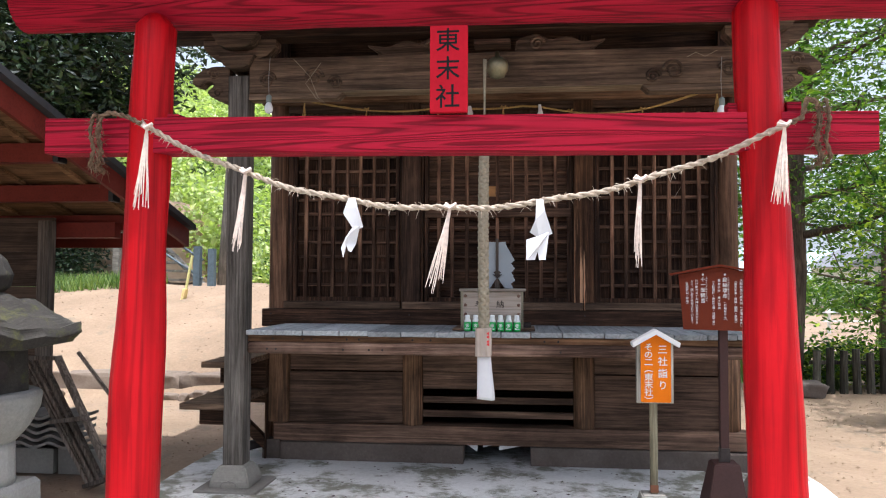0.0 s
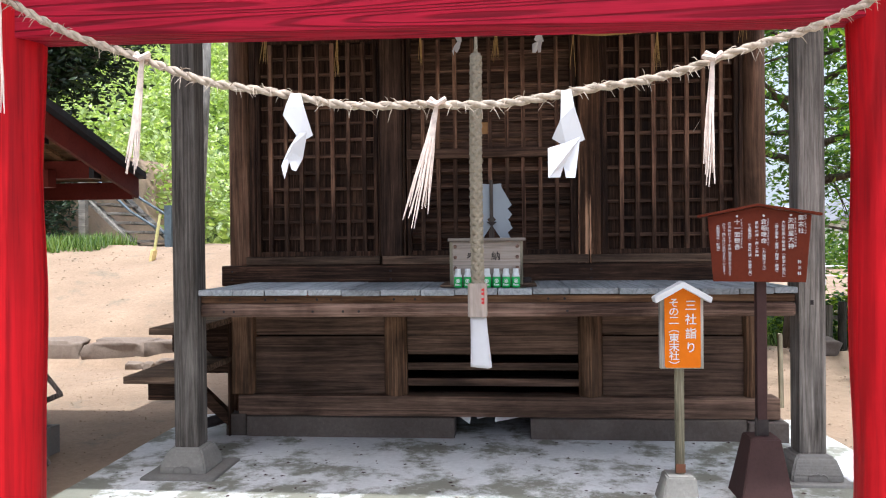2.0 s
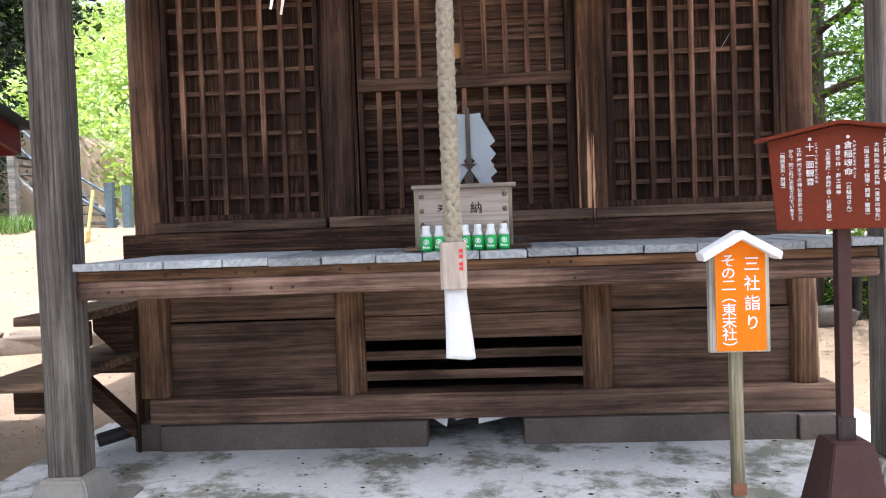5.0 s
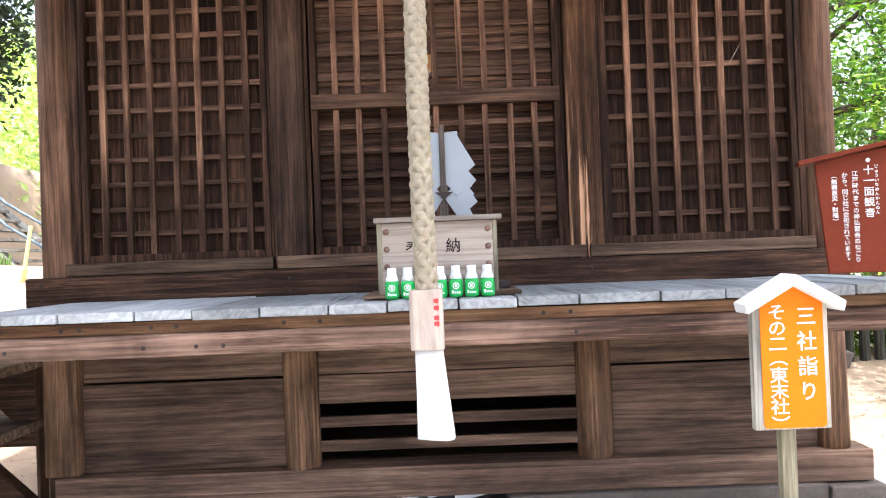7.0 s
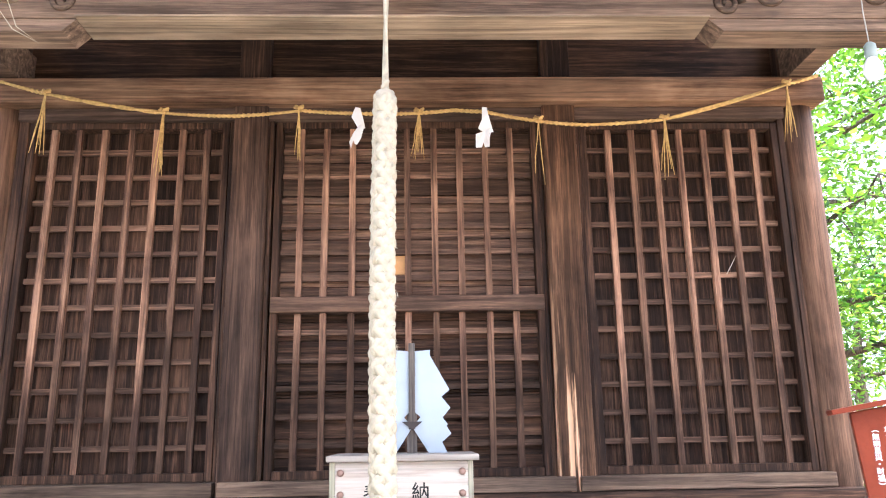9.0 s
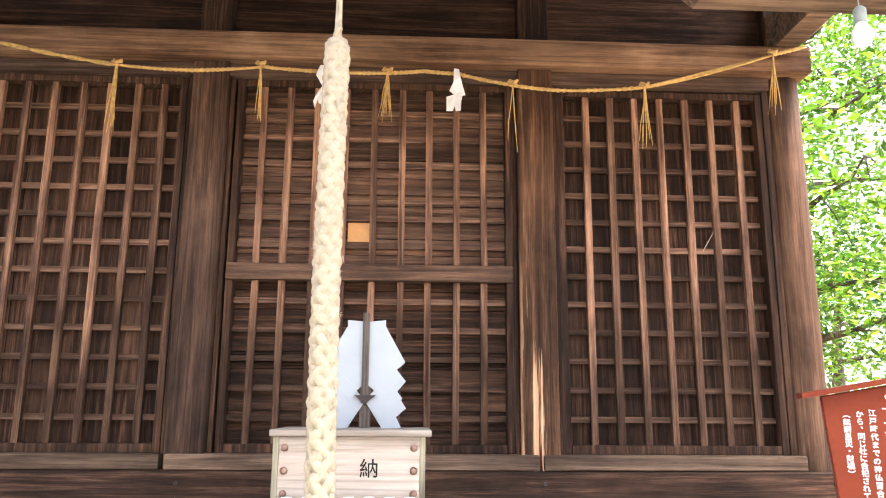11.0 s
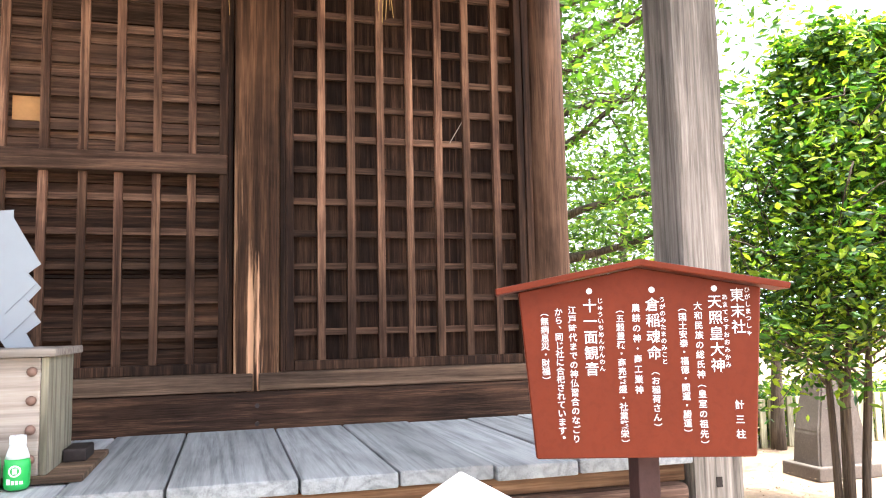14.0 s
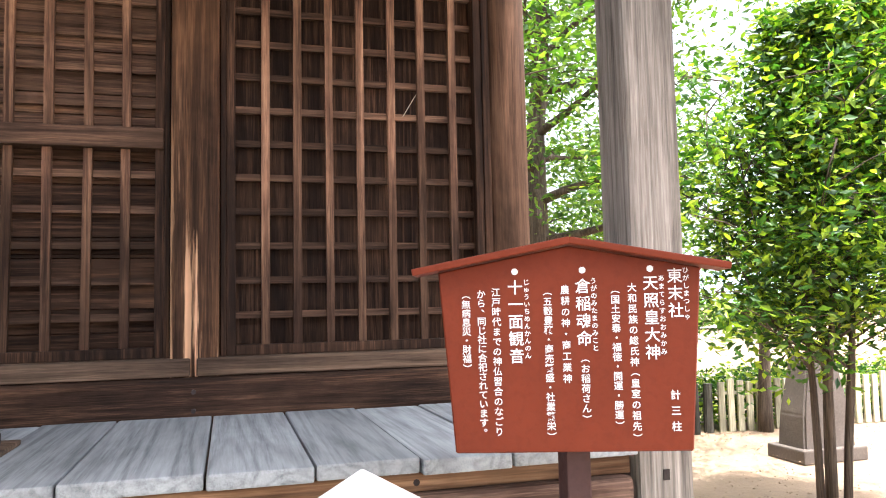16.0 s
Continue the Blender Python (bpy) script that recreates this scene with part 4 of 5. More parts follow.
part("lid", boxes((-0.452, 0.022, 5.41, 5.75, 1.433, 1.452), bevel=0.004), BOX_X, obox, "pale board lid")
part("corner_foot", boxes((0.006, 0.06, 5.60, 5.72, 1.168, 1.20), bevel=0.006), IRON, obox)
for x in (-0.408, -0.03):
    for z in (1.205, 1.27, 1.335, 1.40):
        bm = bmesh.new()
        lathe(bm, [(0.0115, 0.0), (0.0105, 0.006), (0.007, 0.010), (0.002, 0.012)], (0, 0, 0), 10)
        bmesh.ops.transform(bm, matrix=Matrix.Translation((x, 5.4295, z)) @ Matrix.Rotation(math.pi / 2, 4, "X"), verts=bm.verts[:])
        part("stud", bm, plain("rusty_iron", (0.22, 0.14, 0.11), 0.6, 0.4, 0.2) if "rusty_iron" not in bpy.data.materials else bpy.data.materials["rusty_iron"], obox, smooth=True)
column(body, BLACK, "奉", -0.305, 1.368, 0.054, 5.4285, None, 0.0, squash=1.3)
column(body, BLACK, "納", -0.160, 1.372, 0.058, 5.4285, None, 0.0, squash=1.0)

gohei = thing("zigzag_emblem", (-0.19, 5.62, 1.45), "pale metal zigzag paper-shaped emblem on a dark rod", "emblem")
SILVER = plain("pale_painted_metal", (0.31, 0.355, 0.395), 0.45, 0.1, 0.06, 6)
right = [(0.008, 0.34), (0.062, 0.345), (0.062, 0.325), (0.128, 0.208), (0.100, 0.185), (0.130, 0.148), (0.100, 0.112), (0.132, 0.062), (0.100, 0.035), (0.118, 0.0), (0.055, 0.0), (0.0, 0.085), (0.028, 0.118), (0.008, 0.135)]
for s in (1, -1):
    bm = bmesh.new()
    prism(bm, [(-0.187 + s * a, 1.452 + b) for a, b in right], 5.615, 5.619)
    leaf = part("leaf", fixed(bm), SILVER, gohei)
    for u, v in ((0.06, 0.14), (0.06, 0.075)):
        bm = bmesh.new()
        prism(bm, [(-0.187 + s * (u + a), 1.452 + v + b) for a, b in ((-0.035, -0.02), (0.035, 0.05), (0.060, 0.018), (-0.008, -0.055))], 5.611, 5.6145)
        part("fold", fixed(bm), SILVER, leaf)
part("rod", boxes((-0.199, -0.177, 5.602, 5.611, 1.53, 1.82), (-0.205, -0.171, 5.622, 5.635, 1.452, 1.60), bevel=0.002), wood("rod_wood", "z", (0.05, 0.04, 0.035), (0.12, 0.10, 0.085), (0.25, 0.22, 0.2)), gohei)
bm = bmesh.new()
prism(bm, [(-0.222, 1.555), (-0.152, 1.555), (-0.187, 1.527)], 5.600, 5.610)
part("clip", fixed(bm), IRON, gohei)

GREEN = plain("green_label", (0.03, 0.42, 0.08), 0.35, 0, 0.08)
CAPW = plain("white_plastic", (0.72, 0.75, 0.76), 0.35, 0, 0.03)
first = None
for k in range(7):
    x = -0.388 + k * 0.0575 + (0.0 if k < 3 else 0.002)
    if first is None:
        b0 = thing("drink_bottle", (x, 5.375, 1.152), "small green-labelled drink bottle with a white cap", "bottle", "row of drink bottles")
        bm = bmesh.new()
        lathe(bm, [(0.018, 0.0), (0.0235, 0.003), (0.0262, 0.012), (0.0262, 0.05), (0.0245, 0.066)], (x, 5.375, 1.152), 20)
        lab = part("label", bm, GREEN, b0, "green printed label", smooth=True)
        bm = bmesh.new()
        lathe(bm, [(0.0244, 0.066), (0.022, 0.076), (0.0185, 0.086), (0.0165, 0.092), (0.0165, 0.094)], (x, 5.375, 1.152), 20)
        part("neck", bm, CAPW, b0, smooth=True)
        bm = bmesh.new()
        lathe(bm, [(0.0168, 0.094), (0.0172, 0.096), (0.0168, 0.112), (0.015, 0.115)], (x, 5.375, 1.152), 20)
        part("cap", bm, CAPW, b0, smooth=True)
        bm = bmesh.new()
        for i in range(18):
            a0, a1 = 2 * math.pi * i / 18, 2 * math.pi * (i + 1) / 18
            q = []
            for r, a in ((0.009, a0), (0.0125, a0), (0.0125, a1), (0.009, a1)):
                u, v = r * math.sin(a), r * math.cos(a)
                q.append(bm.verts.new((x + u, 5.375 - math.sqrt(0.0268 ** 2 - u * u), 1.152 + 0.042 + v)))
            bm.faces.new(q)
        for u0, u1, v0, v1 in ((-0.0045, 0.0045, 0.036, 0.048), (-0.016, -0.008, 0.014, 0.026), (-0.006, 0.0, 0.014, 0.022), (0.002, 0.007, 0.014, 0.022), (0.009, 0.016, 0.014, 0.021)):
            bm.faces.new([bm.verts.new((x + u, 5.375 - math.sqrt(0.0268 ** 2 - u * u), 1.152 + v)) for u, v in ((u0, v0), (u1, v0), (u1, v1), (u0, v1))])
        part("print", bm, CAPW, lab)
        first = b0
    else:
        copy_thing(first, pose(x, 5.375 + 0.004 * math.sin(k * 2.1), 1.152, 0, 0, random.uniform(-6, 6)))

# ---- orange pilgrim sign ----
osign = thing("orange_signpost", (0.81, 4.9, 0.0), "orange signboard with white writing on a wooden stake", "sign")
bm = bmesh.new()
v0 = [bm.verts.new((0.795 + sx * 0.10, 4.9 + sy * 0.10, 0.04)) for sx, sy in ((-1, -1), (1, -1), (1, 1), (-1, 1))]
v1 = [bm.verts.new((0.806 + sx * 0.073, 4.9 + sy * 0.073, 0.19)) for sx, sy in ((-1, -1), (1, -1), (1, 1), (-1, 1))]
bm.faces.new(v1)
bm.faces.new(v0[::-1])
for i in range(4):
    bm.faces.new((v0[i], v0[(i + 1) % 4], v1[(i + 1) % 4], v1[i]))
bmesh.ops.bevel(fixed(bm), geom=bm.edges[:], offset=0.008, segments=2, affect="EDGES")
part("concrete_foot", bm, CONC, osign)
STAKE = wood("stake_wood", "z", (0.13, 0.11, 0.07), (0.26, 0.23, 0.15), (0.42, 0.38, 0.27), grain=0.9)
part("stake", boxes((0.789, 0.833, 4.88, 4.92, 0.17, 0.80), bevel=0.004), STAKE, osign)
part("rust_strap", boxes((0.786, 0.836, 4.876, 4.879, 0.20, 0.245)), plain("rust", (0.16, 0.07, 0.04), 0.8), osign)
bm = bmesh.new()
prism(bm, [(0.703, 0.752), (0.928, 0.752), (0.928, 1.125), (0.8155, 1.185), (0.703, 1.125)], 4.855, 4.882)
bmesh.ops.bevel(fixed(bm), geom=bm.edges[:], offset=0.003, segments=1, affect="EDGES")
board = part("board", bm, wood("sign_wood", "z", (0.30, 0.27, 0.22), (0.44, 0.41, 0.35), (0.55, 0.52, 0.46), grain=0.9, relief=0.3), osign)
bm = bmesh.new()
prism(bm, [(0.728, 0.766), (0.735, 0.758), (0.905, 0.758), (0.912, 0.766), (0.912, 1.13), (0.818, 1.178), (0.728, 1.13)], 4.851, 4.8545)
part("orange_panel", fixed(bm), ORANGE, board, "bright orange painted panel")
column(board, WHITE, "三社詣り", 0.862, 1.122, 0.062, 4.8497, None, 0.0, 0.0735, 1.0)
column(board, WHITE, "その二（東末社）", 0.776, 1.122, 0.052, 4.8497, None, 0.0, 0.0462, 1.1)
bm = bmesh.new()
prism(bm, [(0.818, 1.212), (0.966, 1.128), (0.958, 1.098), (0.818, 1.178), (0.678, 1.098), (0.670, 1.128)], 4.812, 4.905)
bmesh.ops.bevel(fixed(bm), geom=bm.edges[:], offset=0.003, segments=1, affect="EDGES")
part("roof_cap", bm, WHITE, osign, "white folded sign roof")

# ---- brown notice board ----
nb = thing("notice_board", (1.262, 4.985, 0.0), "reddish-brown wooden notice board with white writing on a post", "notice board")
bm = bmesh.new()
v0 = [bm.verts.new((1.255 + sx * 0.135, 5.0 + sy * 0.13, 0.04)) for sx, sy in ((-1, -1), (1, -1), (1, 1), (-1, 1))]
v1 = [bm.verts.new((1.262 + sx * 0.077, 5.0 + sy * 0.077, 0.372)) for sx, sy in ((-1, -1), (1, -1), (1, 1), (-1, 1))]
bm.faces.new(v1)
bm.faces.new(v0[::-1])
for i in range(4):
    bm.faces.new((v0[i], v0[(i + 1) % 4], v1[(i + 1) % 4], v1[i]))
bmesh.ops.bevel(fixed(bm), geom=bm.edges[:], offset=0.006, segments=2, affect="EDGES")
part("concrete_foot", bm, BROWN_DARK, nb, "brown painted tapered foot")
part("post", boxes((1.239, 1.291, 4.985, 5.03, 0.35, 1.56), bevel=0.004), BROWN_DARK, nb)
bm = boxes((1.225, 1.233, 4.975, 4.99, 0.365, 0.47), (1.236, 1.294, 4.978, 4.984, 0.375, 0.46))
part("bracket", bm, IRON, nb)
BM = Matrix.Translation((1.243, 4.962, 0.0)) @ Matrix.Rotation(math.radians(-19), 4, "Z")
bm = bmesh.new()
prism(bm, [(-0.228, 1.200), (0.228, 1.200), (0.256, 1.552), (0.0, 1.600), (-0.256, 1.552)], -0.011, 0.011, BM)
bmesh.ops.bevel(fixed(bm), geom=bm.edges[:], offset=0.003, segments=1, affect="EDGES")
nboard = part("board", bm, BROWN_BOARD, nb)
for s in (-1, 1):
    bm = bmesh.new()
    m = BM @ Matrix.Translation((0, 0, 1.616)) @ Matrix.Rotation(math.radians(10.5 * s), 4, "Y")
    box(bm, 0.0 if s > 0 else -0.312, 0.312 if s > 0 else 0.0, -0.045, 0.045, -0.014, 0.0, 0.003, m)
    part("roof_cap", bm, BROWN_BOARD, nb)
YB = -0.0122
cols = (("東末社", 0.205, 1.553, 0.031, 0.0335), ("天照皇大神", 0.158, 1.540, 0.031, 0.0335), ("大和民族の総氏神（皇室の祖先）", 0.122, 1.525, 0.0185, 0.0205), ("（国土安泰・福徳・開運・勝運）", 0.089, 1.520, 0.0185, 0.0185),
        ("倉稲魂命", 0.027, 1.537, 0.031, 0.034), ("（お稲荷さん）", 0.027, 1.388, 0.0185, 0.0190), ("農耕の神・商工業神", -0.008, 1.524, 0.0185, 0.0215), ("（五穀豊穣・商売繁盛・社業繁栄）", -0.042, 1.519, 0.0185, 0.0185),
        ("十一面観音", -0.105, 1.537, 0.031, 0.0335), ("江戸時代までの神仏習合のなごり", -0.143, 1.521, 0.0185, 0.0193), ("から、同じ社に合祀されています。", -0.172, 1.517, 0.0185, 0.0178), ("（無病息災・財福）", -0.202, 1.515, 0.0185, 0.0176),
        ("計三柱", 0.197, 1.322, 0.020, 0.030),
        ("ひがしまつしゃ", 0.226, 1.554, 0.013, 0.0150), ("あまてらすおおみかみ", 0.179, 1.540, 0.013, 0.0158), ("うがのみたまのみこと", 0.048, 1.537, 0.013, 0.0145), ("じゅういちめんかんのん", -0.083, 1.537, 0.013, 0.0143))
for txt, x, z, size, step in cols:
    column(nboard, WHITE, txt, x, z, size, YB, BM, 0.0, step)
for x in (0.158, 0.027, -0.105):
    bm = bmesh.new()
    c = [bm.verts.new(BM @ Vector((x + 0.0065 * math.cos(a), YB, 1.551 + 0.0065 * math.sin(a)))) for a in (2 * math.pi * i / 14 for i in range(14))]
    bm.faces.new(c)
    part("dot", bm, WHITE, nboard)

# ---- a straw caught in the lattice, mortise in the post ----
tw = thing("straw_twig", (1.25, 6.285, 2.23), "thin pale straw caught in the lattice bars", "twig")
bm = bmesh.new()
tube(bm, [(1.223, 6.286, 2.191), (1.247, 6.282, 2.232), (1.275, 6.287, 2.277)], [0.0016, 0.0016, 0.001], 5)
part("straw", bm, STRAW, tw)
# no hole is cut: a thin dark plate paints the mortise's shade
part("mortise", boxes((1.62, 1.637, 5.2575, 5.262, 1.052, 1.078)), IRON, shrine, "small dark plate painting the shade of a mortise hole")

# ---- bulbs and cables on the porch beam ----
GLASS = plain("frosted_bulb", (0.8, 0.82, 0.84), 0.2, 0, 0.03)
for x, z in ((-1.797, 2.74), (1.325, 2.655)):
    lb = thing("light_bulb", (x, 5.2, z), "unlit white bulb hanging on a thin cable", "light bulb", "bulbs under the porch beam")
    bm = bmesh.new()
    lathe(bm, [(0.004, -0.05), (0.022, -0.042), (0.031, -0.02), (0.030, 0.0), (0.02, 0.022), (0.014, 0.032)], (x, 5.2, z), 16)
    part("glass", bm, GLASS, lb, smooth=True)
    bm = bmesh.new()
    lathe(bm, [(0.017, 0.03), (0.019, 0.034), (0.019, 0.075), (0.010, 0.085)], (x, 5.2, z), 14)
    part("socket", bm, plain("grey_socket", (0.25, 0.29, 0.27), 0.5) if "grey_socket" not in bpy.data.materials else bpy.data.materials["grey_socket"], lb, smooth=True)
    bm = bmesh.new()
    tube(bm, [(x, 5.2, z + 0.08), (x - 0.004, 5.2, z + 0.2), (x + 0.004, 5.205, z + 0.36)], 0.002, 5)
    part("cable", bm, plain("grey_cable", (0.3, 0.29, 0.27), 0.7) if "grey_cable" not in bpy.data.materials else bpy.data.materials["grey_cable"], lb)
cb = thing("old_cable", (-1.5, 5.2, 2.9), "thin pale cable looped on the porch beam", "cable")
bm = bmesh.new()
tube(bm, [(-1.62, 5.205, 3.08), (-1.50, 5.20, 2.95), (-1.44, 5.20, 2.80), (-1.36, 5.20, 2.74), (-1.45, 5.2, 2.79), (-1.53, 5.2, 2.90), (-1.42, 5.205, 3.05)], 0.0018, 5)
DULL = plain("dull_cable", (0.33, 0.28, 0.2), 0.7)
part("wire", bm, DULL, cb)
cb = thing("old_cable", (1.2, 5.2, 3.03), "short kinked pale cable on the porch beam", "cable")
bm = bmesh.new()
tube(bm, [(1.10, 5.205, 3.02), (1.16, 5.20, 3.05), (1.22, 5.20, 3.02), (1.30, 5.2, 3.06)], 0.0016, 5)
part("wire", bm, DULL, cb)

# ---- stone lantern ----
LSTONE = stone("mossy_lantern_stone", (0.018, 0.016, 0.014), (0.05, 0.044, 0.037), (0.15, 0.135, 0.115), 11, 0.95, 1.0, (0.085, 0.085, 0.025), 0.55)
PALE = stone("pale_granite", (0.24, 0.23, 0.21), (0.38, 0.37, 0.345), (0.52, 0.51, 0.48), 9)
LX, LY = -3.12, 4.1
lan = thing("stone_lantern", (LX, LY, 0.0), "old mossy stone lantern on a pale granite base", "stone lantern")


def hexa(profile, n=6, rough=0.0, rot=0.0):
    bm = bmesh.new()
    rings = []
    for r, z in profile:
        rings.append([bm.verts.new((LX + r * math.cos(rot + 2 * math.pi * k / n), LY + r * math.sin(rot + 2 * math.pi * k / n), z)) for k in range(n)])
    for a, b in zip(rings, rings[1:]):
        for k in range(n):
            bm.faces.new((a[k], a[(k + 1) % n], b[(k + 1) % n], b[k]))
    bm.faces.new(rings[0][::-1])
    bm.faces.new(rings[-1])
    if rough:
        bmesh.ops.subdivide_edges(bm, edges=bm.edges[:], cuts=4, use_grid_fill=True)
        for v in bm.verts:
            v.co += Vector(noise.noise_vector(v.co * 8)) * rough + Vector(noise.noise_vector(v.co * 25)) * rough * 0.35
    return bm


part("base_slab", hexa([(0.50, -0.02), (0.50, 0.10), (0.47, 0.12)], 4, 0.004, math.pi / 4), PALE, lan, "pale granite slab")
part("plinth", hexa([(0.34, 0.12), (0.34, 0.30), (0.31, 0.33)], 4, 0.004, math.pi / 4), PALE, lan)
part("shaft", hexa([(0.205, 0.33), (0.195, 0.57)], 20, 0.003), PALE, lan, "pale granite shaft", smooth=True)
part("bowl", hexa([(0.20, 0.57), (0.27, 0.65), (0.325, 0.76), (0.335, 0.835), (0.315, 0.86)], 24, 0.006), PALE, lan, smooth=True)
part("fire_box", hexa([(0.27, 0.86), (0.26, 1.12)], 6, 0.006, 0.3), LSTONE, lan)
# dark disc on the solid fire box paints the shade inside its window
bm = bmesh.new()
tube(bm, [(LX + 0.205, LY - 0.14, 1.0), (LX + 0.225, LY - 0.155, 1.0)], 0.06, 16)
part("round_window", bm, IRON, lan)
part("roof", hexa([(0.55, 1.145), (0.585, 1.19), (0.57, 1.24), (0.42, 1.30), (0.25, 1.39), (0.14, 1.42)], 6, 0.042, 0.1), LSTONE, lan, "rough mossy stone roof")
part("finial", hexa([(0.10, 1.42), (0.15, 1.46), (0.17, 1.53), (0.13, 1.62), (0.05, 1.70), (0.01, 1.74)], 14, 0.006), LSTONE, lan, smooth=True)

# ---- old wooden frame, blocks, roof tiles beside the shed ----
OLDW = wood("old_frame_wood", "z", (0.04, 0.032, 0.026), (0.12, 0.098, 0.08), (0.34, 0.285, 0.24), rough=0.9, wear=0.9)
of = thing("old_wooden_frame", (-3.1, 5.3, 0.0), "broken weathered wooden frame leaning beside the shed", "frame")
TL, TR, BR, BL = Vector((-3.78, 5.45, 0.92)), Vector((-3.36, 5.22, 0.95)), Vector((-2.86, 5.12, 0.10)), Vector((-3.08, 5.24, 0.0))


def beam(a, b, w, d):
    bm = bmesh.new()
    a, b = Vector(a), Vector(b)
    q = (b - a).to_track_quat("Z", "Y").to_matrix().to_4x4()
    box(bm, -w / 2, w / 2, -d / 2, d / 2, 0, (b - a).length, 0.005, Matrix.Translation(a) @ q)
    return bm


for u in (0.0, 0.27, 0.5, 1.0):
    part("slat" if 0 < u < 1 else "stile", beam(TL.lerp(TR, u), BL.lerp(BR, u) + Vector((0, 0, 0.01)), 0.045 if 0 < u < 1 else 0.055, 0.03), OLDW, of)
part("board", beam(TL.lerp(TR, 0.14) + Vector((0, 0.03, -0.02)), BL.lerp(BR, 0.14) + Vector((0, 0.03, 0.02)), 0.09, 0.015), OLDW, of)
for v in (0.01, 0.5, 0.97):
    part("crosspiece", beam(TL.lerp(BL, v) + Vector((-0.02, -0.03, 0)), TR.lerp(BR, v) + Vector((0.02, -0.03, 0)), 0.05, 0.03), OLDW, of)
part("stile", beam((-3.19, 5.20, 0.985), (-2.80, 5.18, 0.53), 0.025, 0.02), OLDW, of)
part("crosspiece", beam((-2.80, 5.18, 0.53), (-2.98, 5.25, 0.46), 0.03, 0.03), OLDW, of)

for k in range(5):
    rt = thing("roof_tile", (-3.7, 5.75, 0.21 + 0.06 * k), "grey clay roof tile in a rough stack", "roof tile", "stack of roof tiles")
    bm = bmesh.new()
    x0 = -3.95 + random.uniform(-0.02, 0.02)
    top_v = [[bm.verts.new((x0 + 0.5 * i / 14, 5.6 + 0.3 * j, 0.21 + 0.055 * k + 0.02 * math.sin(i * 0.9) + dz)) for i in range(15)] for j in (0, 1) for dz in (0, 0.022)]
    a, b, c, d = top_v
    for p, q in ((a, c), (b, d), (a, b), (c, d)):
        for i in range(14):
            bm.faces.new((p[i], p[i + 1], q[i + 1], q[i]))
    for i in (0, 14):
        bm.faces.new((a[i], b[i], d[i], c[i]))
    part("tile", fixed(bm), CONC, rt)
for x in (-3.82, -3.40):
    cbk = thing("concrete_block", (x, 5.72, 0.0), "grey hollow concrete block on the ground", "concrete block", "concrete blocks")
    part("block", boxes((x - 0.19, x + 0.19, 5.62, 5.65, 0, 0.19), (x - 0.19, x + 0.19, 5.79, 5.82, 0, 0.19), (x - 0.19, x - 0.16, 5.65, 5.79, 0, 0.19), (x - 0.015, x + 0.015, 5.65, 5.79, 0, 0.19), (x + 0.16, x + 0.19, 5.65, 5.79, 0, 0.19)), CONC, cbk)

# ---- red shed ----
SHRED = painted("shed_red_paint", (0.19, 0.032, 0.022), (0.12, 0.02, 0.015), 0.55, 5, 0.2)
SOFFIT = wood("soffit_board", "x", (0.12, 0.065, 0.03), (0.25, 0.14, 0.07), (0.38, 0.24, 0.13), grain=0.9)
shed = thing("shed", (-5.2, 5.0, 0.0), "open shed with red-brown painted beams and dark roof", "shed")


def roof_z(y):
    return 2.651 - 0.2755 * (y - 4.13)


part("roof", slope(2.2, roof_z(2.2) + 0.03, 6.72, roof_z(6.72) + 0.03, -8.0, -3.0, 0.05), plain("dark_sheet_roof", (0.06, 0.06, 0.065), 0.6), shed, "dark sheet roof")
part("roof", slope(-1.5, roof_z(5.9) + 0.03, 2.2, roof_z(2.2) + 0.03, -8.0, -3.0, 0.05), bpy.data.materials["dark_sheet_roof"], shed)
part("soffit", slope(2.2, roof_z(2.2), 6.68, roof_z(6.68), -7.9, -3.09, 0.025), SOFFIT, shed, "bare board soffit")
part("verge_board", slope(2.2, roof_z(2.2) - 0.13, 6.70, roof_z(6.70) - 0.13, -3.085, -3.055, 0.155), SHRED, shed, "red-brown verge board")
for y in (3.0, 3.9, 4.85, 5.55, 6.2):
    z = roof_z(y)
    part("purlin", boxes((-7.9, -3.16, y - 0.05, y + 0.05, z - 0.15, z - 0.02), bevel=0.005), SHRED, shed)
    part("purlin_cap", boxes((-3.158, -3.12, y - 0.053, y + 0.053, z - 0.153, z - 0.018), bevel=0.004), plain("black_cap", (0.02, 0.02, 0.022), 0.4) if "black_cap" not in bpy.data.materials else bpy.data.materials["black_cap"], shed)
for k in range(9):
    x = -7.4 + k * 0.5
    part("rafter", slope(2.3, roof_z(2.3) - 0.028, 6.6, roof_z(6.6) - 0.028, x, x + 0.045, 0.028), SOFFIT, shed)
part("fascia", boxes((-7.9, -3.09, 6.655, 6.69, roof_z(6.7) - 0.14, roof_z(6.7) - 0.005)), SHRED, shed)
for k in range(7):
    part("wall_board", boxes((-7.9, -3.92, 6.0, 6.03, 0.0 + 0.29 * k, 0.288 + 0.29 * k), bevel=0.004), wood("shed_wall_wood", "x", (0.05, 0.035, 0.026), (0.10, 0.07, 0.052), (0.18, 0.13, 0.10)) if k == 0 else bpy.data.materials["shed_wall_wood"], shed)
SHED_POST = wood("shed_post_wood", "z", (0.06, 0.05, 0.04), (0.14, 0.12, 0.10), (0.25, 0.22, 0.19))
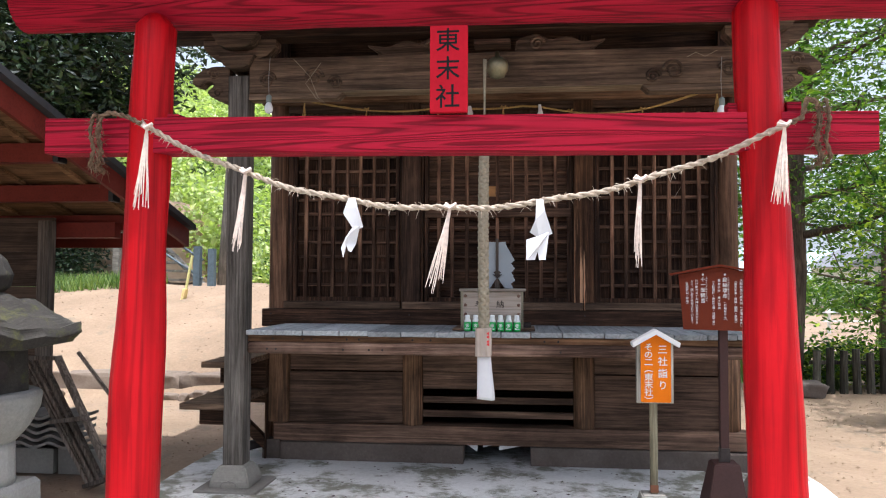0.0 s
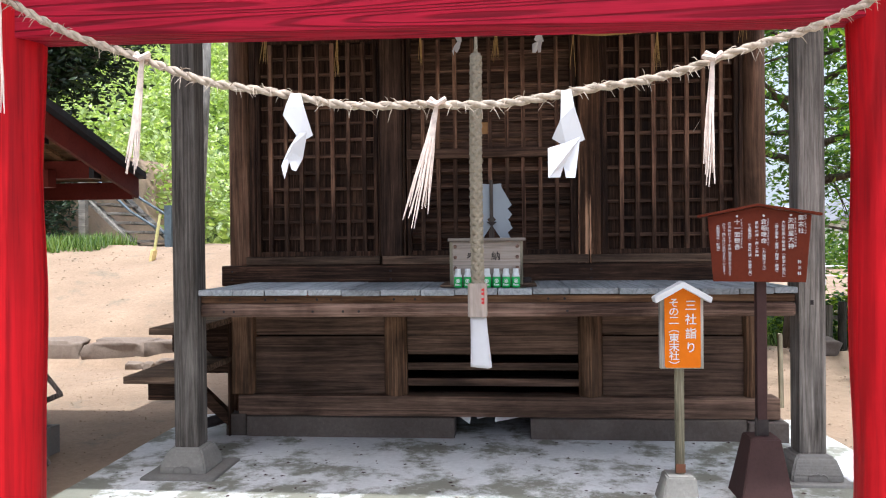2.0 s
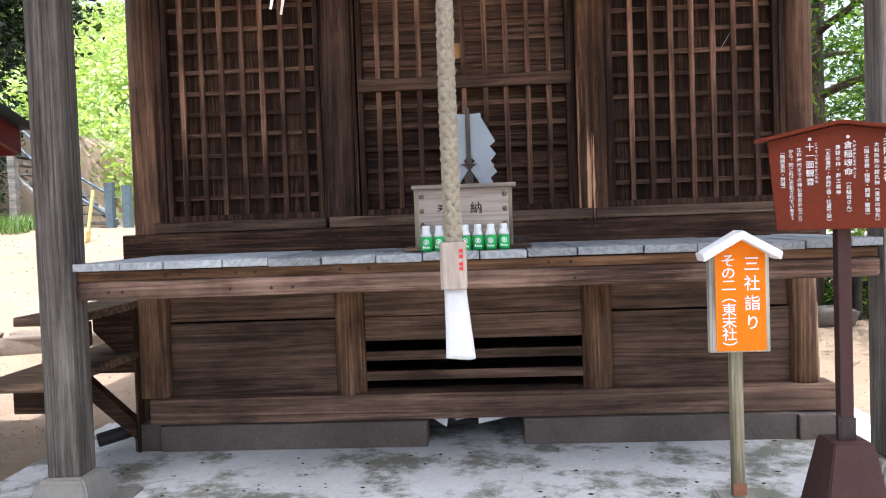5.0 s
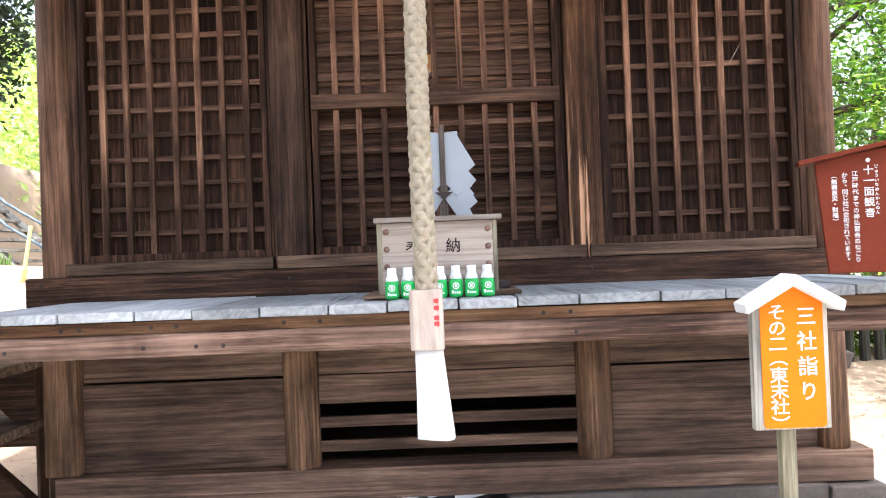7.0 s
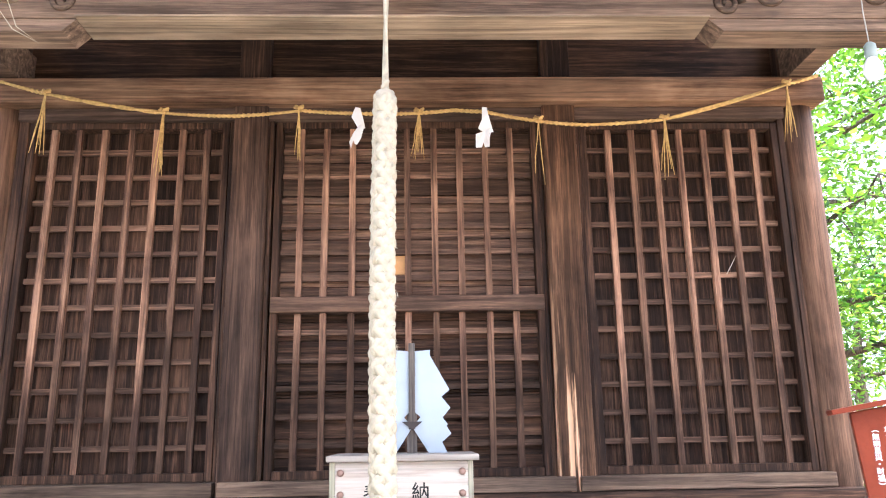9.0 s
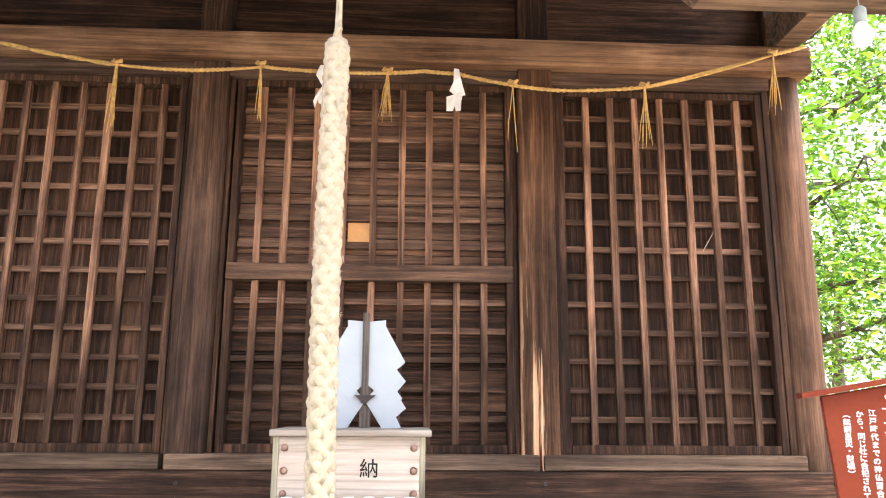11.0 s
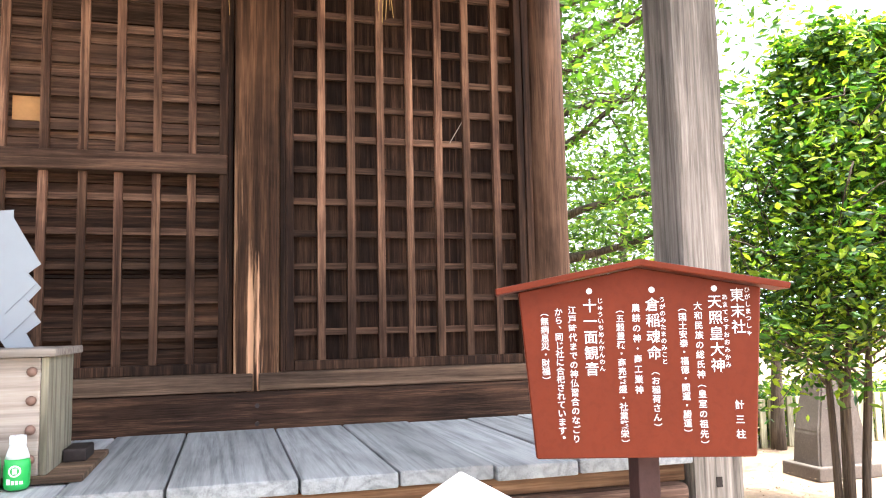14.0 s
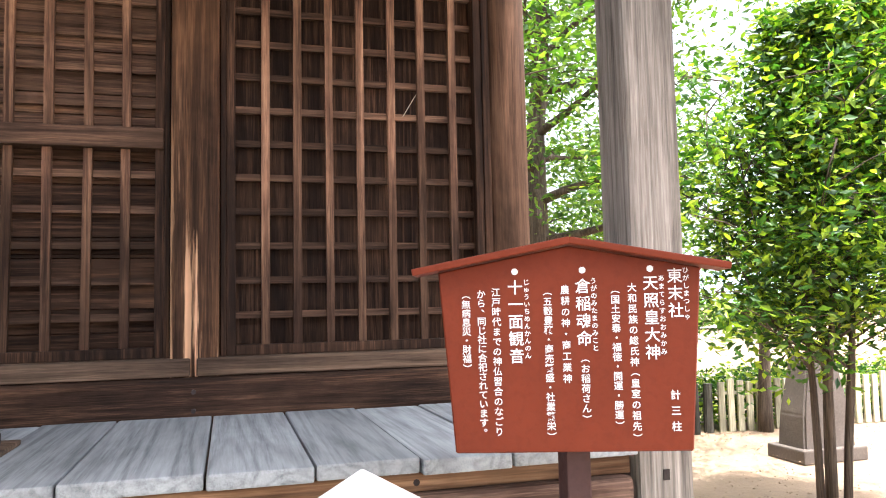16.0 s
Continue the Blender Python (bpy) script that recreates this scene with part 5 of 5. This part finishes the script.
part("post", boxes((-4.0, -3.9, 5.9, 6.0, 0.0, roof_z(6.0) - 0.14), bevel=0.006), bpy.data.materials["shed_post_wood"], shed)
part("post", boxes((-4.0, -3.9, 2.0, 2.1, 0.0, roof_z(2.05) - 0.14), bevel=0.006), bpy.data.materials["shed_post_wood"], shed)
part("tie", boxes((-7.9, -3.4, 6.03, 6.13, 1.86, 1.99), bevel=0.005), SHRED, shed)

# ---- bank edge stones, stump stones ----
ROCK = stone("bank_rock", (0.11, 0.08, 0.06), (0.19, 0.145, 0.11), (0.28, 0.225, 0.175), 5, 0.95, 1.0)


def rock(x, y, z, sx, sy, sz, material, label, group, boxy=0.55):
    ob = thing("rock", (x, y, z), label, "rock", group)
    bm = bmesh.new()
    bmesh.ops.create_icosphere(bm, subdivisions=3, radius=1.0)
    o = random.uniform(0, 50)
    for v in bm.verts:
        d = 1 + 0.35 * noise.noise(v.co * 1.4 + Vector((o, 0, 0))) + 0.12 * noise.noise(v.co * 4 + Vector((0, o, 0)))
        c = Vector([math.copysign(abs(q) ** boxy, q) for q in v.co])
        v.co = Vector((x, y, z)) + Vector((c.x * sx * 0.85, c.y * sy * 0.85, c.z * sz * 0.85)) * d
    part("stone", bm, material, ob, smooth=True)


x = -9.0
while x < -2.0:
    w = random.uniform(0.8, 1.5)
    rock(x + w / 2, 9.78 + random.uniform(-0.05, 0.05), 0.12, w * 0.58, 0.2, random.uniform(0.17, 0.2), ROCK, "rough tan stone edging the bank", "stones along the bank", 0.3)
    x += w * 0.98
for k in range(14):
    rock(random.uniform(-8, -3), random.uniform(9.2, 9.6), 0.02, random.uniform(0.05, 0.16), 0.08, random.uniform(0.03, 0.07), ROCK, "small loose stone before the bank", "loose stones")
rock(3.72, 10.6, 0.08, 0.3, 0.2, 0.14, FOUND, "long grey stone beside the fence", "")

# ---- garden stairs up the slope ----
st = thing("hillside_stairs", (-8.3, 16.0, 1.1), "old wooden stairs with rails climbing the slope", "stairs")
SW = wood("stair_wood", "x", (0.12, 0.11, 0.09), (0.22, 0.2, 0.17), (0.36, 0.33, 0.29))
a, b = Vector((-7.5, 16.0, 1.15)), Vector((-9.6, 16.4, 2.95))
part("stringer", beam(a, b, 0.22, 0.06), SW, st)
part("stringer", beam(a + Vector((0.3, 1.2, 0)), b + Vector((0.3, 1.2, 0)), 0.22, 0.06), SW, st)
for k in range(9):
    p = a.lerp(b, (k + 0.5) / 9)
    part("tread", boxes((p.x - 0.02, p.x + 0.3, p.y, p.y + 1.2, p.z + 0.05, p.z + 0.10)), SW, st)
BLUE = plain("blue_grey_rail", (0.10, 0.13, 0.15), 0.5)
for x, y, z, h in ((-7.0, 15.8, 1.0, 1.25), (-6.72, 15.9, 1.0, 1.2), (-8.95, 16.0, 1.5, 1.35)):
    part("rail_post", boxes((x - 0.07, x + 0.07, y - 0.07, y + 0.07, z - 0.1, z + h)), BLUE if x > -8 else SW, st)
bm = bmesh.new()
tube(bm, [(-6.9, 15.85, 1.95), (-7.9, 15.95, 2.55), (-9.6, 16.3, 4.0)], 0.03, 6)
tube(bm, [(-6.9, 15.85, 1.55), (-7.9, 15.95, 2.15), (-9.6, 16.3, 3.6)], 0.03, 6)
part("handrail", bm, BLUE, st)
yp = thing("yellow_marker", (-6.0, 13.0, 1.0), "leaning yellow plastic pole marker with a flat foot", "marker post")
part("pole", beam((-6.03, 13.0, 1.0), (-5.86, 13.0, 1.95), 0.04, 0.04), plain("faded_yellow", (0.55, 0.52, 0.22), 0.6), yp)
part("foot_plate", beam((-6.03, 12.97, 1.02), (-5.96, 12.97, 1.36), 0.14, 0.05), plain("cream_plate", (0.75, 0.58, 0.25), 0.6), yp)
up = thing("utility_pole", (-6.95, 17.0, 1.0), "grey wooden utility pole behind the bank", "utility pole")
bm = bmesh.new()
tube(bm, [(-6.95, 17, 0.9), (-6.7, 17, 5), (-6.55, 17, 9.0)], [0.13, 0.12, 0.1], 14)
part("pole", bm, wood("pole_wood", "z", (0.13, 0.12, 0.11), (0.22, 0.21, 0.19), (0.32, 0.30, 0.27)), up, smooth=True)

# ---- grey post and pipe near the shrine ----
gp = thing("thin_post", (2.23, 7.5, 0.0), "thin pale wooden stake standing in the yard", "stake")
part("stake", beam((2.23, 7.5, -0.02), (2.22, 7.5, 0.62), 0.035, 0.035), STAKE, gp)
dp = thing("drain_pipe", (-2.2, 6.0, 0.2), "short dark drain pipe lying by the foundation", "pipe")
bm = bmesh.new()
tube(bm, [(-2.36, 6.15, 0.11), (-2.06, 6.35, 0.17)], 0.04, 14, False)
tube(bm, [(-2.06, 6.35, 0.17), (-2.36, 6.15, 0.11)], 0.034, 14, False)
part("pipe", bm, IRON, dp, smooth=True)

# ---- fences, monument, house to the far side ----
DARKP = wood("dark_picket_wood", "z", (0.035, 0.032, 0.026), (0.07, 0.065, 0.052), (0.15, 0.14, 0.115), rough=0.9)
PALEP = wood("pale_picket_wood", "z", (0.26, 0.24, 0.16), (0.42, 0.39, 0.27), (0.55, 0.52, 0.38), rough=0.9)
fe = thing("picket_fence", (5.0, 10.95, 0.0), "low fence of dark weathered wooden pickets", "fence")
for k in range(11):
    x = 4.0 + k * 0.19
    h = 0.58 + random.uniform(-0.05, 0.04)
    bm = bmesh.new()
    tube(bm, [(x, 10.95 + 0.03 * k, -0.02), (x + random.uniform(-0.015, 0.015), 10.95 + 0.03 * k, h)], [0.055, 0.05], 10)
    part("picket", bm, DARKP, fe)
part("rail", beam((3.95, 11.05, 0.4), (5.95, 11.34, 0.4), 0.05, 0.05), DARKP, fe)
fp = thing("picket_fence", (7.2, 11.24, 0.0), "low fence of pale weathered wooden pickets", "fence")
for k in range(20):
    x, y = 6.08 + k * 0.125, 11.24 - k * 0.004
    part("picket", boxes((x - 0.04, x + 0.04, y - 0.015, y + 0.015, -0.02, 0.57 + random.uniform(-0.03, 0.02)), bevel=0.004), PALEP, fp)
part("rail", beam((6.03, 11.27, 0.42), (8.5, 11.19, 0.42), 0.05, 0.03), PALEP, fp)
mo = thing("stone_monument", (5.95, 9.75, 0.0), "grey tapered stone monument standing in the yard", "monument")
bm = bmesh.new()
ring = [[bm.verts.new((x, y, z)) for x, y in ((6.02 - a, 9.72 - b), (6.02 + a, 9.72 - b), (6.02 + a, 9.72 + b), (6.02 - a, 9.72 + b))] for z, a, b in ((-0.02, 0.30, 0.19), (0.40, 0.27, 0.17), (0.95, 0.16, 0.13))]
for a, b in zip(ring, ring[1:]):
    for k in range(4):
        bm.faces.new((a[k], a[(k + 1) % 4], b[(k + 1) % 4], b[k]))
bm.faces.new(ring[2])
bmesh.ops.bevel(fixed(bm), geom=bm.edges[:], offset=0.02, segments=2, affect="EDGES")
part("stone", bm, FOUND, mo)
part("footing", boxes((5.66, 6.38, 9.47, 9.97, -0.03, 0.10), bevel=0.015), FOUND, mo)
ho = thing("house", (24.0, 48.0, 0.0), "distant low house with a grey tiled roof", "house")
part("wall", boxes((19.5, 25.5, 48, 54, -0.05, 2.6)), WHITE, ho)
bm = bmesh.new()
prism(bm, [(19.0, 2.5), (22.5, 4.3), (26.0, 2.5)], 47.5, 54.5)
part("roof", fixed(bm), TILE, ho)
part("window", boxes((21.0, 22.6, 47.96, 47.99, 0.9, 2.0)), plain("dark_pane", (0.05, 0.06, 0.07), 0.2), ho)
gr = thing("guard_rail", (18.0, 28.0, 0.0), "white roadside guard rail in the distance", "guard rail")
part("beam", beam((9.0, 24.0, 0.62), (22.0, 27.0, 0.62), 0.16, 0.04), WHITE, gr)
part("beam", beam((9.0, 24.0, 0.35), (22.0, 27.0, 0.35), 0.10, 0.04), WHITE, gr)
for k in range(8):
    p = Vector((9.2, 24.05, 0)).lerp(Vector((21.8, 26.95, 0)), k / 7)
    part("post", boxes((p.x - 0.04, p.x + 0.04, p.y + 0.03, p.y + 0.11, -0.05, 0.72)), WHITE, gr)

# ---- foliage ----
LEAF_SHRUB = leafy("shrub_leaf", (0.012, 0.042, 0.007), (0.05, 0.13, 0.011), (0.34, 0.44, 0.03), 0.4)
LEAF_TREE = leafy("tree_leaf", (0.028, 0.066, 0.010), (0.07, 0.145, 0.018), (0.19, 0.27, 0.04), 0.5)
# near-black greens: the evergreen's backlit shade is put into the colour
LEAF_DARK = leafy("dark_backlit_leaf", (0.004, 0.012, 0.005), (0.012, 0.028, 0.009), (0.04, 0.075, 0.02), 0.12)
# light, low-contrast greens: distance haze is mixed into the leaf colour
LEAF_HILL_HAZED = leafy("hazed_hill_leaf", (0.20, 0.26, 0.09), (0.35, 0.42, 0.16), (0.52, 0.57, 0.26), 0.35)
GRASS = leafy("grass_blade", (0.04, 0.08, 0.015), (0.10, 0.17, 0.03), (0.22, 0.28, 0.08), 0.3)
BARK = wood("bark", "z", (0.05, 0.038, 0.028), (0.11, 0.085, 0.065), (0.2, 0.165, 0.13), rough=0.95, relief=1.0)


def leaves(rng, pts, size, per, spread, flat=0.5, slim=0.45):
    """Many small folded leaves round the given points, as vertex and face lists."""
    pts = np.asarray(pts, float)
    c = np.repeat(pts, per, 0) + rng.normal(0, spread, (len(pts) * per, 3))
    n = len(c)
    d = rng.normal(0, 1, (n, 3))
    d[:, 2] = d[:, 2] * flat - 0.25
    d /= np.linalg.norm(d, axis=1)[:, None]
    s = np.cross(d, rng.normal(0, 1, (n, 3)))
    s[:, 2] *= flat
    s /= np.linalg.norm(s, axis=1)[:, None]
    up = np.cross(d, s)
    L = size * rng.uniform(0.6, 1.3, n)[:, None]
    w = L * slim
    v = np.stack([c, c + d * L * 0.5 + s * w * 0.5 - up * L * 0.06, c + d * L, c + d * L * 0.5 - s * w * 0.5 - up * L * 0.06], 1).reshape(-1, 3)
    i = np.arange(n)[:, None] * 4
    return v, np.concatenate([i + np.array([[0, 1, 2]]), i + np.array([[0, 2, 3]])])


def mesh_part(name, v, f, material, parent, label=""):
    org = np.array(ORIGIN.get(parent.name, Vector())) if parent else np.zeros(3)
    me = bpy.data.meshes.new(name)
    me.from_pydata((v - org).tolist(), [], f.tolist())
    me.materials.append(material)
    ob = new(name, me)
    if parent:
        ob.parent = parent
        ORIGIN[ob.name] = Vector(org)
    return tagged(ob, label) if label else ob


def tree(name, at, label, height_m, spread, lean, trunk_r, limbs, leaf, per, size, cluster, material, crown_from, seed, category="tree", droop=0.0, multi=1, base_r=None):
    rng = np.random.default_rng(seed)
    rnd = random.Random(seed)
    ob = thing(name, at, label, category)
    base = Vector(at)
    bm = bmesh.new()
    tips = []
    for m in range(multi):
        a0 = 2 * math.pi * m / multi + rnd.uniform(-0.4, 0.4)
        off = Vector((math.cos(a0), math.sin(a0), 0)) * (0.09 if multi > 1 else 0)
        out = Vector((math.cos(a0), math.sin(a0), 0)) * (spread * 0.2 if multi > 1 else 0)
        spine = []
        for i in range(9):
            u = i / 8
            wob = Vector((noise.noise((u * 3, seed, m)), noise.noise((u * 3, seed + 9, m)), 0)) * 0.12 * spread * u
            spine.append(base + off + out * u ** 1.2 + Vector((lean[0] * u, lean[1] * u, height_m * 0.9 * u)) + wob + Vector((0, 0, -0.05 if i == 0 else 0)))
        tube(bm, spine, [trunk_r * (1 - 0.85 * i / 8) for i in range(9)], 9)
        for k in range(limbs):
            u = crown_from + (0.98 - crown_from) * (k + rnd.random() * 0.6) / limbs
            j = min(7, int(u * 8))
            p = spine[j].lerp(spine[j + 1], u * 8 - j)
            az = k * 2.4 + rnd.uniform(-0.5, 0.5) + seed
            prof = math.sin(math.pi * min(1, max(0.08, (u - crown_from) / (1 - crown_from) * 0.82 + 0.14)))
            L = spread * (0.35 + 0.65 * prof) * rnd.uniform(0.7, 1.1)
            if multi > 1:
                L *= (1.8 - 1.68 * u) * rnd.uniform(0.6, 1.25)
            dirv = Vector((math.cos(az), math.sin(az), (0.42 if multi == 1 else 0.8) - droop))
            pts, cur = [p], p
            for q in range(4):
                dirv = (dirv + Vector((rnd.uniform(-0.3, 0.3), rnd.uniform(-0.3, 0.3), rnd.uniform(-0.12, 0.18) - droop * 0.4))).normalized()
                cur = cur + dirv * L / 4
                pts.append(cur)
                if q > 0 or multi > 1:
                    tips.append(cur)
                    for e in range(leaf):
                        w = Vector((rnd.gauss(0, 1), rnd.gauss(0, 1), rnd.gauss(0, 0.55))) * L * 0.24
                        tips.append(cur + w)
                        if e < 2:
                            tube(bm, [cur, cur + w * 0.5 + Vector((0, 0, 0.03)), cur + w], [0.010 * spread / 2, 0.007 * spread / 2, 0.003], 4)
            r = trunk_r * (0.42 - 0.25 * u)
            tube(bm, pts, [r, r * 0.75, r * 0.5, r * 0.32, r * 0.15], 6)
    part("trunk", bm, BARK, ob, "brown bark trunk and limbs", smooth=True)
    v, f = leaves(rng, [tuple(t) for t in tips], size, per, cluster)
    mesh_part("crown", v, f, material, ob, "crown of small green leaves")
    return ob


tree("evergreen_shrub", (4.62, 8.0, 0.0), "tall glossy evergreen shrub with many thin stems", 4.0, 1.25, (0.15, 0.0), 0.03, 17, 4, 18, 0.08, 0.075, LEAF_SHRUB, 0.27, 3, "shrub", 0.0, 5)
tree("maple_tree", (3.72, 11.25, 0.0), "tall broad-leaved tree with spreading limbs", 7.5, 2.5, (0.5, 0.2), 0.19, 28, 6, 40, 0.10, 0.18, LEAF_TREE, 0.31, 5, "tree", 0.12)
tree("maple_tree", (6.5, 14.5, 0.0), "broad-leaved tree with low drooping limbs", 5.0, 2.0, (0.3, 0.3), 0.14, 18, 5, 22, 0.12, 0.24, LEAF_TREE, 0.16, 8, "tree", 0.2)
tree("young_tree", (6.55, 11.1, 0.0), "slender young tree beside the pale fence", 2.6, 0.8, (0.1, 0.0), 0.09, 10, 3, 12, 0.085, 0.12, LEAF_SHRUB, 0.45, 6, "tree", 0.0)
tree("background_tree", (3.9, 19.5, 0.0), "leafy tree standing behind the shrine", 8.0, 2.8, (0, 0), 0.2, 20, 4, 18, 0.17, 0.32, LEAF_TREE, 0.3, 12, "tree", 0.1)
tree("dark_evergreen", (-12.0, 17.5, 2.0), "large dark evergreen tree on the bank, backlit shade in its leaves", 10.5, 3.9, (0.3, -0.2), 0.28, 44, 7, 56, 0.2, 0.34, LEAF_DARK, 0.25, 21, "tree", 0.06)
tree("round_bush", (-5.6, 18.0, 1.1), "small rounded garden bush by the pole", 1.1, 0.65, (0, 0), 0.04, 10, 3, 14, 0.09, 0.10, LEAF_SHRUB, 0.1, 31, "bush")
tree("round_bush", (-2.9, 14.2, 1.2), "bright leafy bush on the bank", 1.0, 0.6, (0, 0), 0.04, 10, 3, 14, 0.09, 0.10, GRASS, 0.1, 32, "bush")

# hillside woods
rng = np.random.default_rng(7)
def hill_z(x, y):
    return 1.0 + np.clip((y - 22) / 34, 0, 1) * 15.0 + 1.0 * np.sin(x * 0.35) * np.clip((y - 22) / 10, 0, 1)


nx, ny = 60, 30
hx, hy = np.meshgrid(np.linspace(-75, 4, nx), np.linspace(20, 75, ny))
fade = np.clip((4 - hx) / 16, 0, 1)
hz = -0.2 + (hill_z(hx, hy) + 0.2) * fade
v = np.stack([hx, hy, hz], -1).reshape(-1, 3)
i = (np.arange(ny - 1)[:, None] * nx + np.arange(nx - 1)).reshape(-1, 1)
f = np.concatenate([i + np.array([[0, 1, nx + 1]]), i + np.array([[0, nx + 1, nx]])])
hill = mesh_part("hillside", v, f, stone("hill_soil", (0.06, 0.09, 0.03), (0.10, 0.15, 0.05), (0.16, 0.22, 0.08), 2), None)
tagged(hill, "green hillside rising behind the yard", "hillside", kind="structure")
pts = []
for k in range(900):
    x, y = rng.uniform(-48, -1), rng.uniform(21, 58)
    z = float(-0.2 + (hill_z(x, y) + 0.2) * np.clip((4 - x) / 16, 0, 1))
    r = rng.uniform(0.6, 1.5)
    for q in range(16):
        th, ph = rng.uniform(0, 6.28), rng.uniform(-0.2, 1.5)
        pts.append((x + r * math.cos(th) * math.cos(ph), y + r * math.sin(th) * math.cos(ph), z + r * 0.4 + r * 1.3 * math.sin(ph)))
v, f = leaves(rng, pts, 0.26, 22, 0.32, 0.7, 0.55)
tagged(mesh_part("hillside_woods", v, f, LEAF_HILL_HAZED, None), "sunlit yellow-green woods on the hillside, leaves paled for haze", "woods", kind="stuff")

# hedge, grass, far woods and hills
pts = [(rng.uniform(3.6, 9.5), 11.35 + rng.uniform(0, 0.7), rng.uniform(0.05, 0.62)) for _ in range(900)]
v, f = leaves(rng, pts, 0.09, 16, 0.07)
tagged(mesh_part("hedge", v, f, LEAF_SHRUB, None), "clipped dark green hedge behind the fence", "hedge", kind="stuff")
pts = [(rng.uniform(12, 34), rng.uniform(38, 41), rng.uniform(0.0, 1.6)) for _ in range(1200)]
v, f = leaves(rng, pts, 0.3, 8, 0.25)
tagged(mesh_part("hedge", v, f, LEAF_TREE, None), "long green hedge beside the road", "hedge", kind="stuff")


def grass(name, count, xr, yr, h, label, seed):
    r = np.random.default_rng(seed)
    x, y = r.uniform(*xr, count), r.uniform(*yr, count)
    z = np.array([height(a, b) - 0.02 for a, b in zip(x, y)])
    a, l = r.uniform(0, 6.28, count), h * r.uniform(0.4, 1.2, count)
    dx, dy = np.cos(a), np.sin(a)
    p = np.stack([x, y, z], -1)
    w = 0.012
    q = np.stack([p + np.stack([-dy * w, dx * w, 0 * x], -1), p + np.stack([dy * w, -dx * w, 0 * x], -1), p + np.stack([dx * l * 0.5, dy * l * 0.5, l], -1)], 1).reshape(-1, 3)
    tagged(mesh_part(name, q, np.arange(count * 3).reshape(-1, 3), GRASS, None), label, "grass", kind="stuff")


grass("grass", 6000, (-13, -7.2), (13.4, 15.0), 0.26, "rough green grass along the bank top", 1)
grass("grass", 5000, (3.3, 4.6), (11.4, 16), 0.25, "bright green grass behind the fence", 2)
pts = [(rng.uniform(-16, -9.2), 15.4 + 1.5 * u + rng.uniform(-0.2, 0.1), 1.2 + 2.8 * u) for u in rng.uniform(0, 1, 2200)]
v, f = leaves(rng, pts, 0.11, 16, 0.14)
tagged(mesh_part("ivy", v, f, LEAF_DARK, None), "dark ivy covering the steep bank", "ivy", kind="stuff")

# aerial haze is painted on: pale blue colour plus emission brightens the ridge
HAZE, nt, b = mat("glowing_haze_mountain")
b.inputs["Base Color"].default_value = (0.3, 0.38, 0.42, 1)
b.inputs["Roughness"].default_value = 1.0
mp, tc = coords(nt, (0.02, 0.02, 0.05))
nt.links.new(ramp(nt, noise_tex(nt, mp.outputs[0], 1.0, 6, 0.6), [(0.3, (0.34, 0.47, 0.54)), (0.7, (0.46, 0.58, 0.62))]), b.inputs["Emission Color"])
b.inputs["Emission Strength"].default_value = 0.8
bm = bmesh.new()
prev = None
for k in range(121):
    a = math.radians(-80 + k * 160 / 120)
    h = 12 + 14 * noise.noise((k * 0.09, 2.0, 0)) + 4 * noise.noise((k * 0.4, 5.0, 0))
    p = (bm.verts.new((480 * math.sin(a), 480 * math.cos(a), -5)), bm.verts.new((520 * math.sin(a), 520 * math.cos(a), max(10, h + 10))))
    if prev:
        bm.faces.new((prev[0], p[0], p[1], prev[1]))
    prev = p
tagged(part("backdrop", bm, HAZE), "distant mountains with glowing blue haze painted on", "mountains", kind="structure")


# pebbles, clods and fallen leaves
def scatter(name, count, xr, yr, size, material, label, category, seed, lift=0.0, flat=0.6):
    r = np.random.default_rng(seed)
    x, y = r.uniform(*xr, count), r.uniform(*yr, count)
    z = np.array([max(height(a, b) - 0.02, lift) for a, b in zip(x, y)])
    s = size * r.uniform(0.3, 1.0, count) ** 2 + size * 0.15
    octa = np.array([[1, 0, 0], [0, 1, 0], [-1, 0, 0], [0, -1, 0], [0, 0, 1], [0, 0, -0.5]], float)
    v = octa[None] * (1 + 0.45 * r.uniform(-1, 1, (count, 6, 1))) * s[:, None, None] * np.array([1, 1, flat])
    v = (v + np.stack([x, y, z], -1)[:, None]).reshape(-1, 3)
    f = np.array([[0, 1, 4], [1, 2, 4], [2, 3, 4], [3, 0, 4], [1, 0, 5], [2, 1, 5], [3, 2, 5], [0, 3, 5]])
    f = (np.arange(count)[:, None, None] * 6 + f).reshape(-1, 3)
    tagged(mesh_part(name, v, f, material, None), label, category, kind="stuff")


scatter("gravel", 1500, (-10, -2.7), (9.9, 15.0), 0.018, SAND, "clods and pebbles scattered on the bank", "gravel", 41)
scatter("gravel", 2500, (-6, -2.65), (4.5, 9.6), 0.010, SAND, "small pebbles on the shaded yard", "gravel", 42)
scatter("gravel", 4000, (2.2, 9.0), (5.0, 12.0), 0.014, SAND, "small pebbles on the sunny yard", "gravel", 43)
scatter("litter", 260, (-2.5, 2.1), (4.6, 6.1), 0.014, BROWN_DARK, "dry leaf bits and grit on the concrete", "litter", 44, 0.046, 0.3)
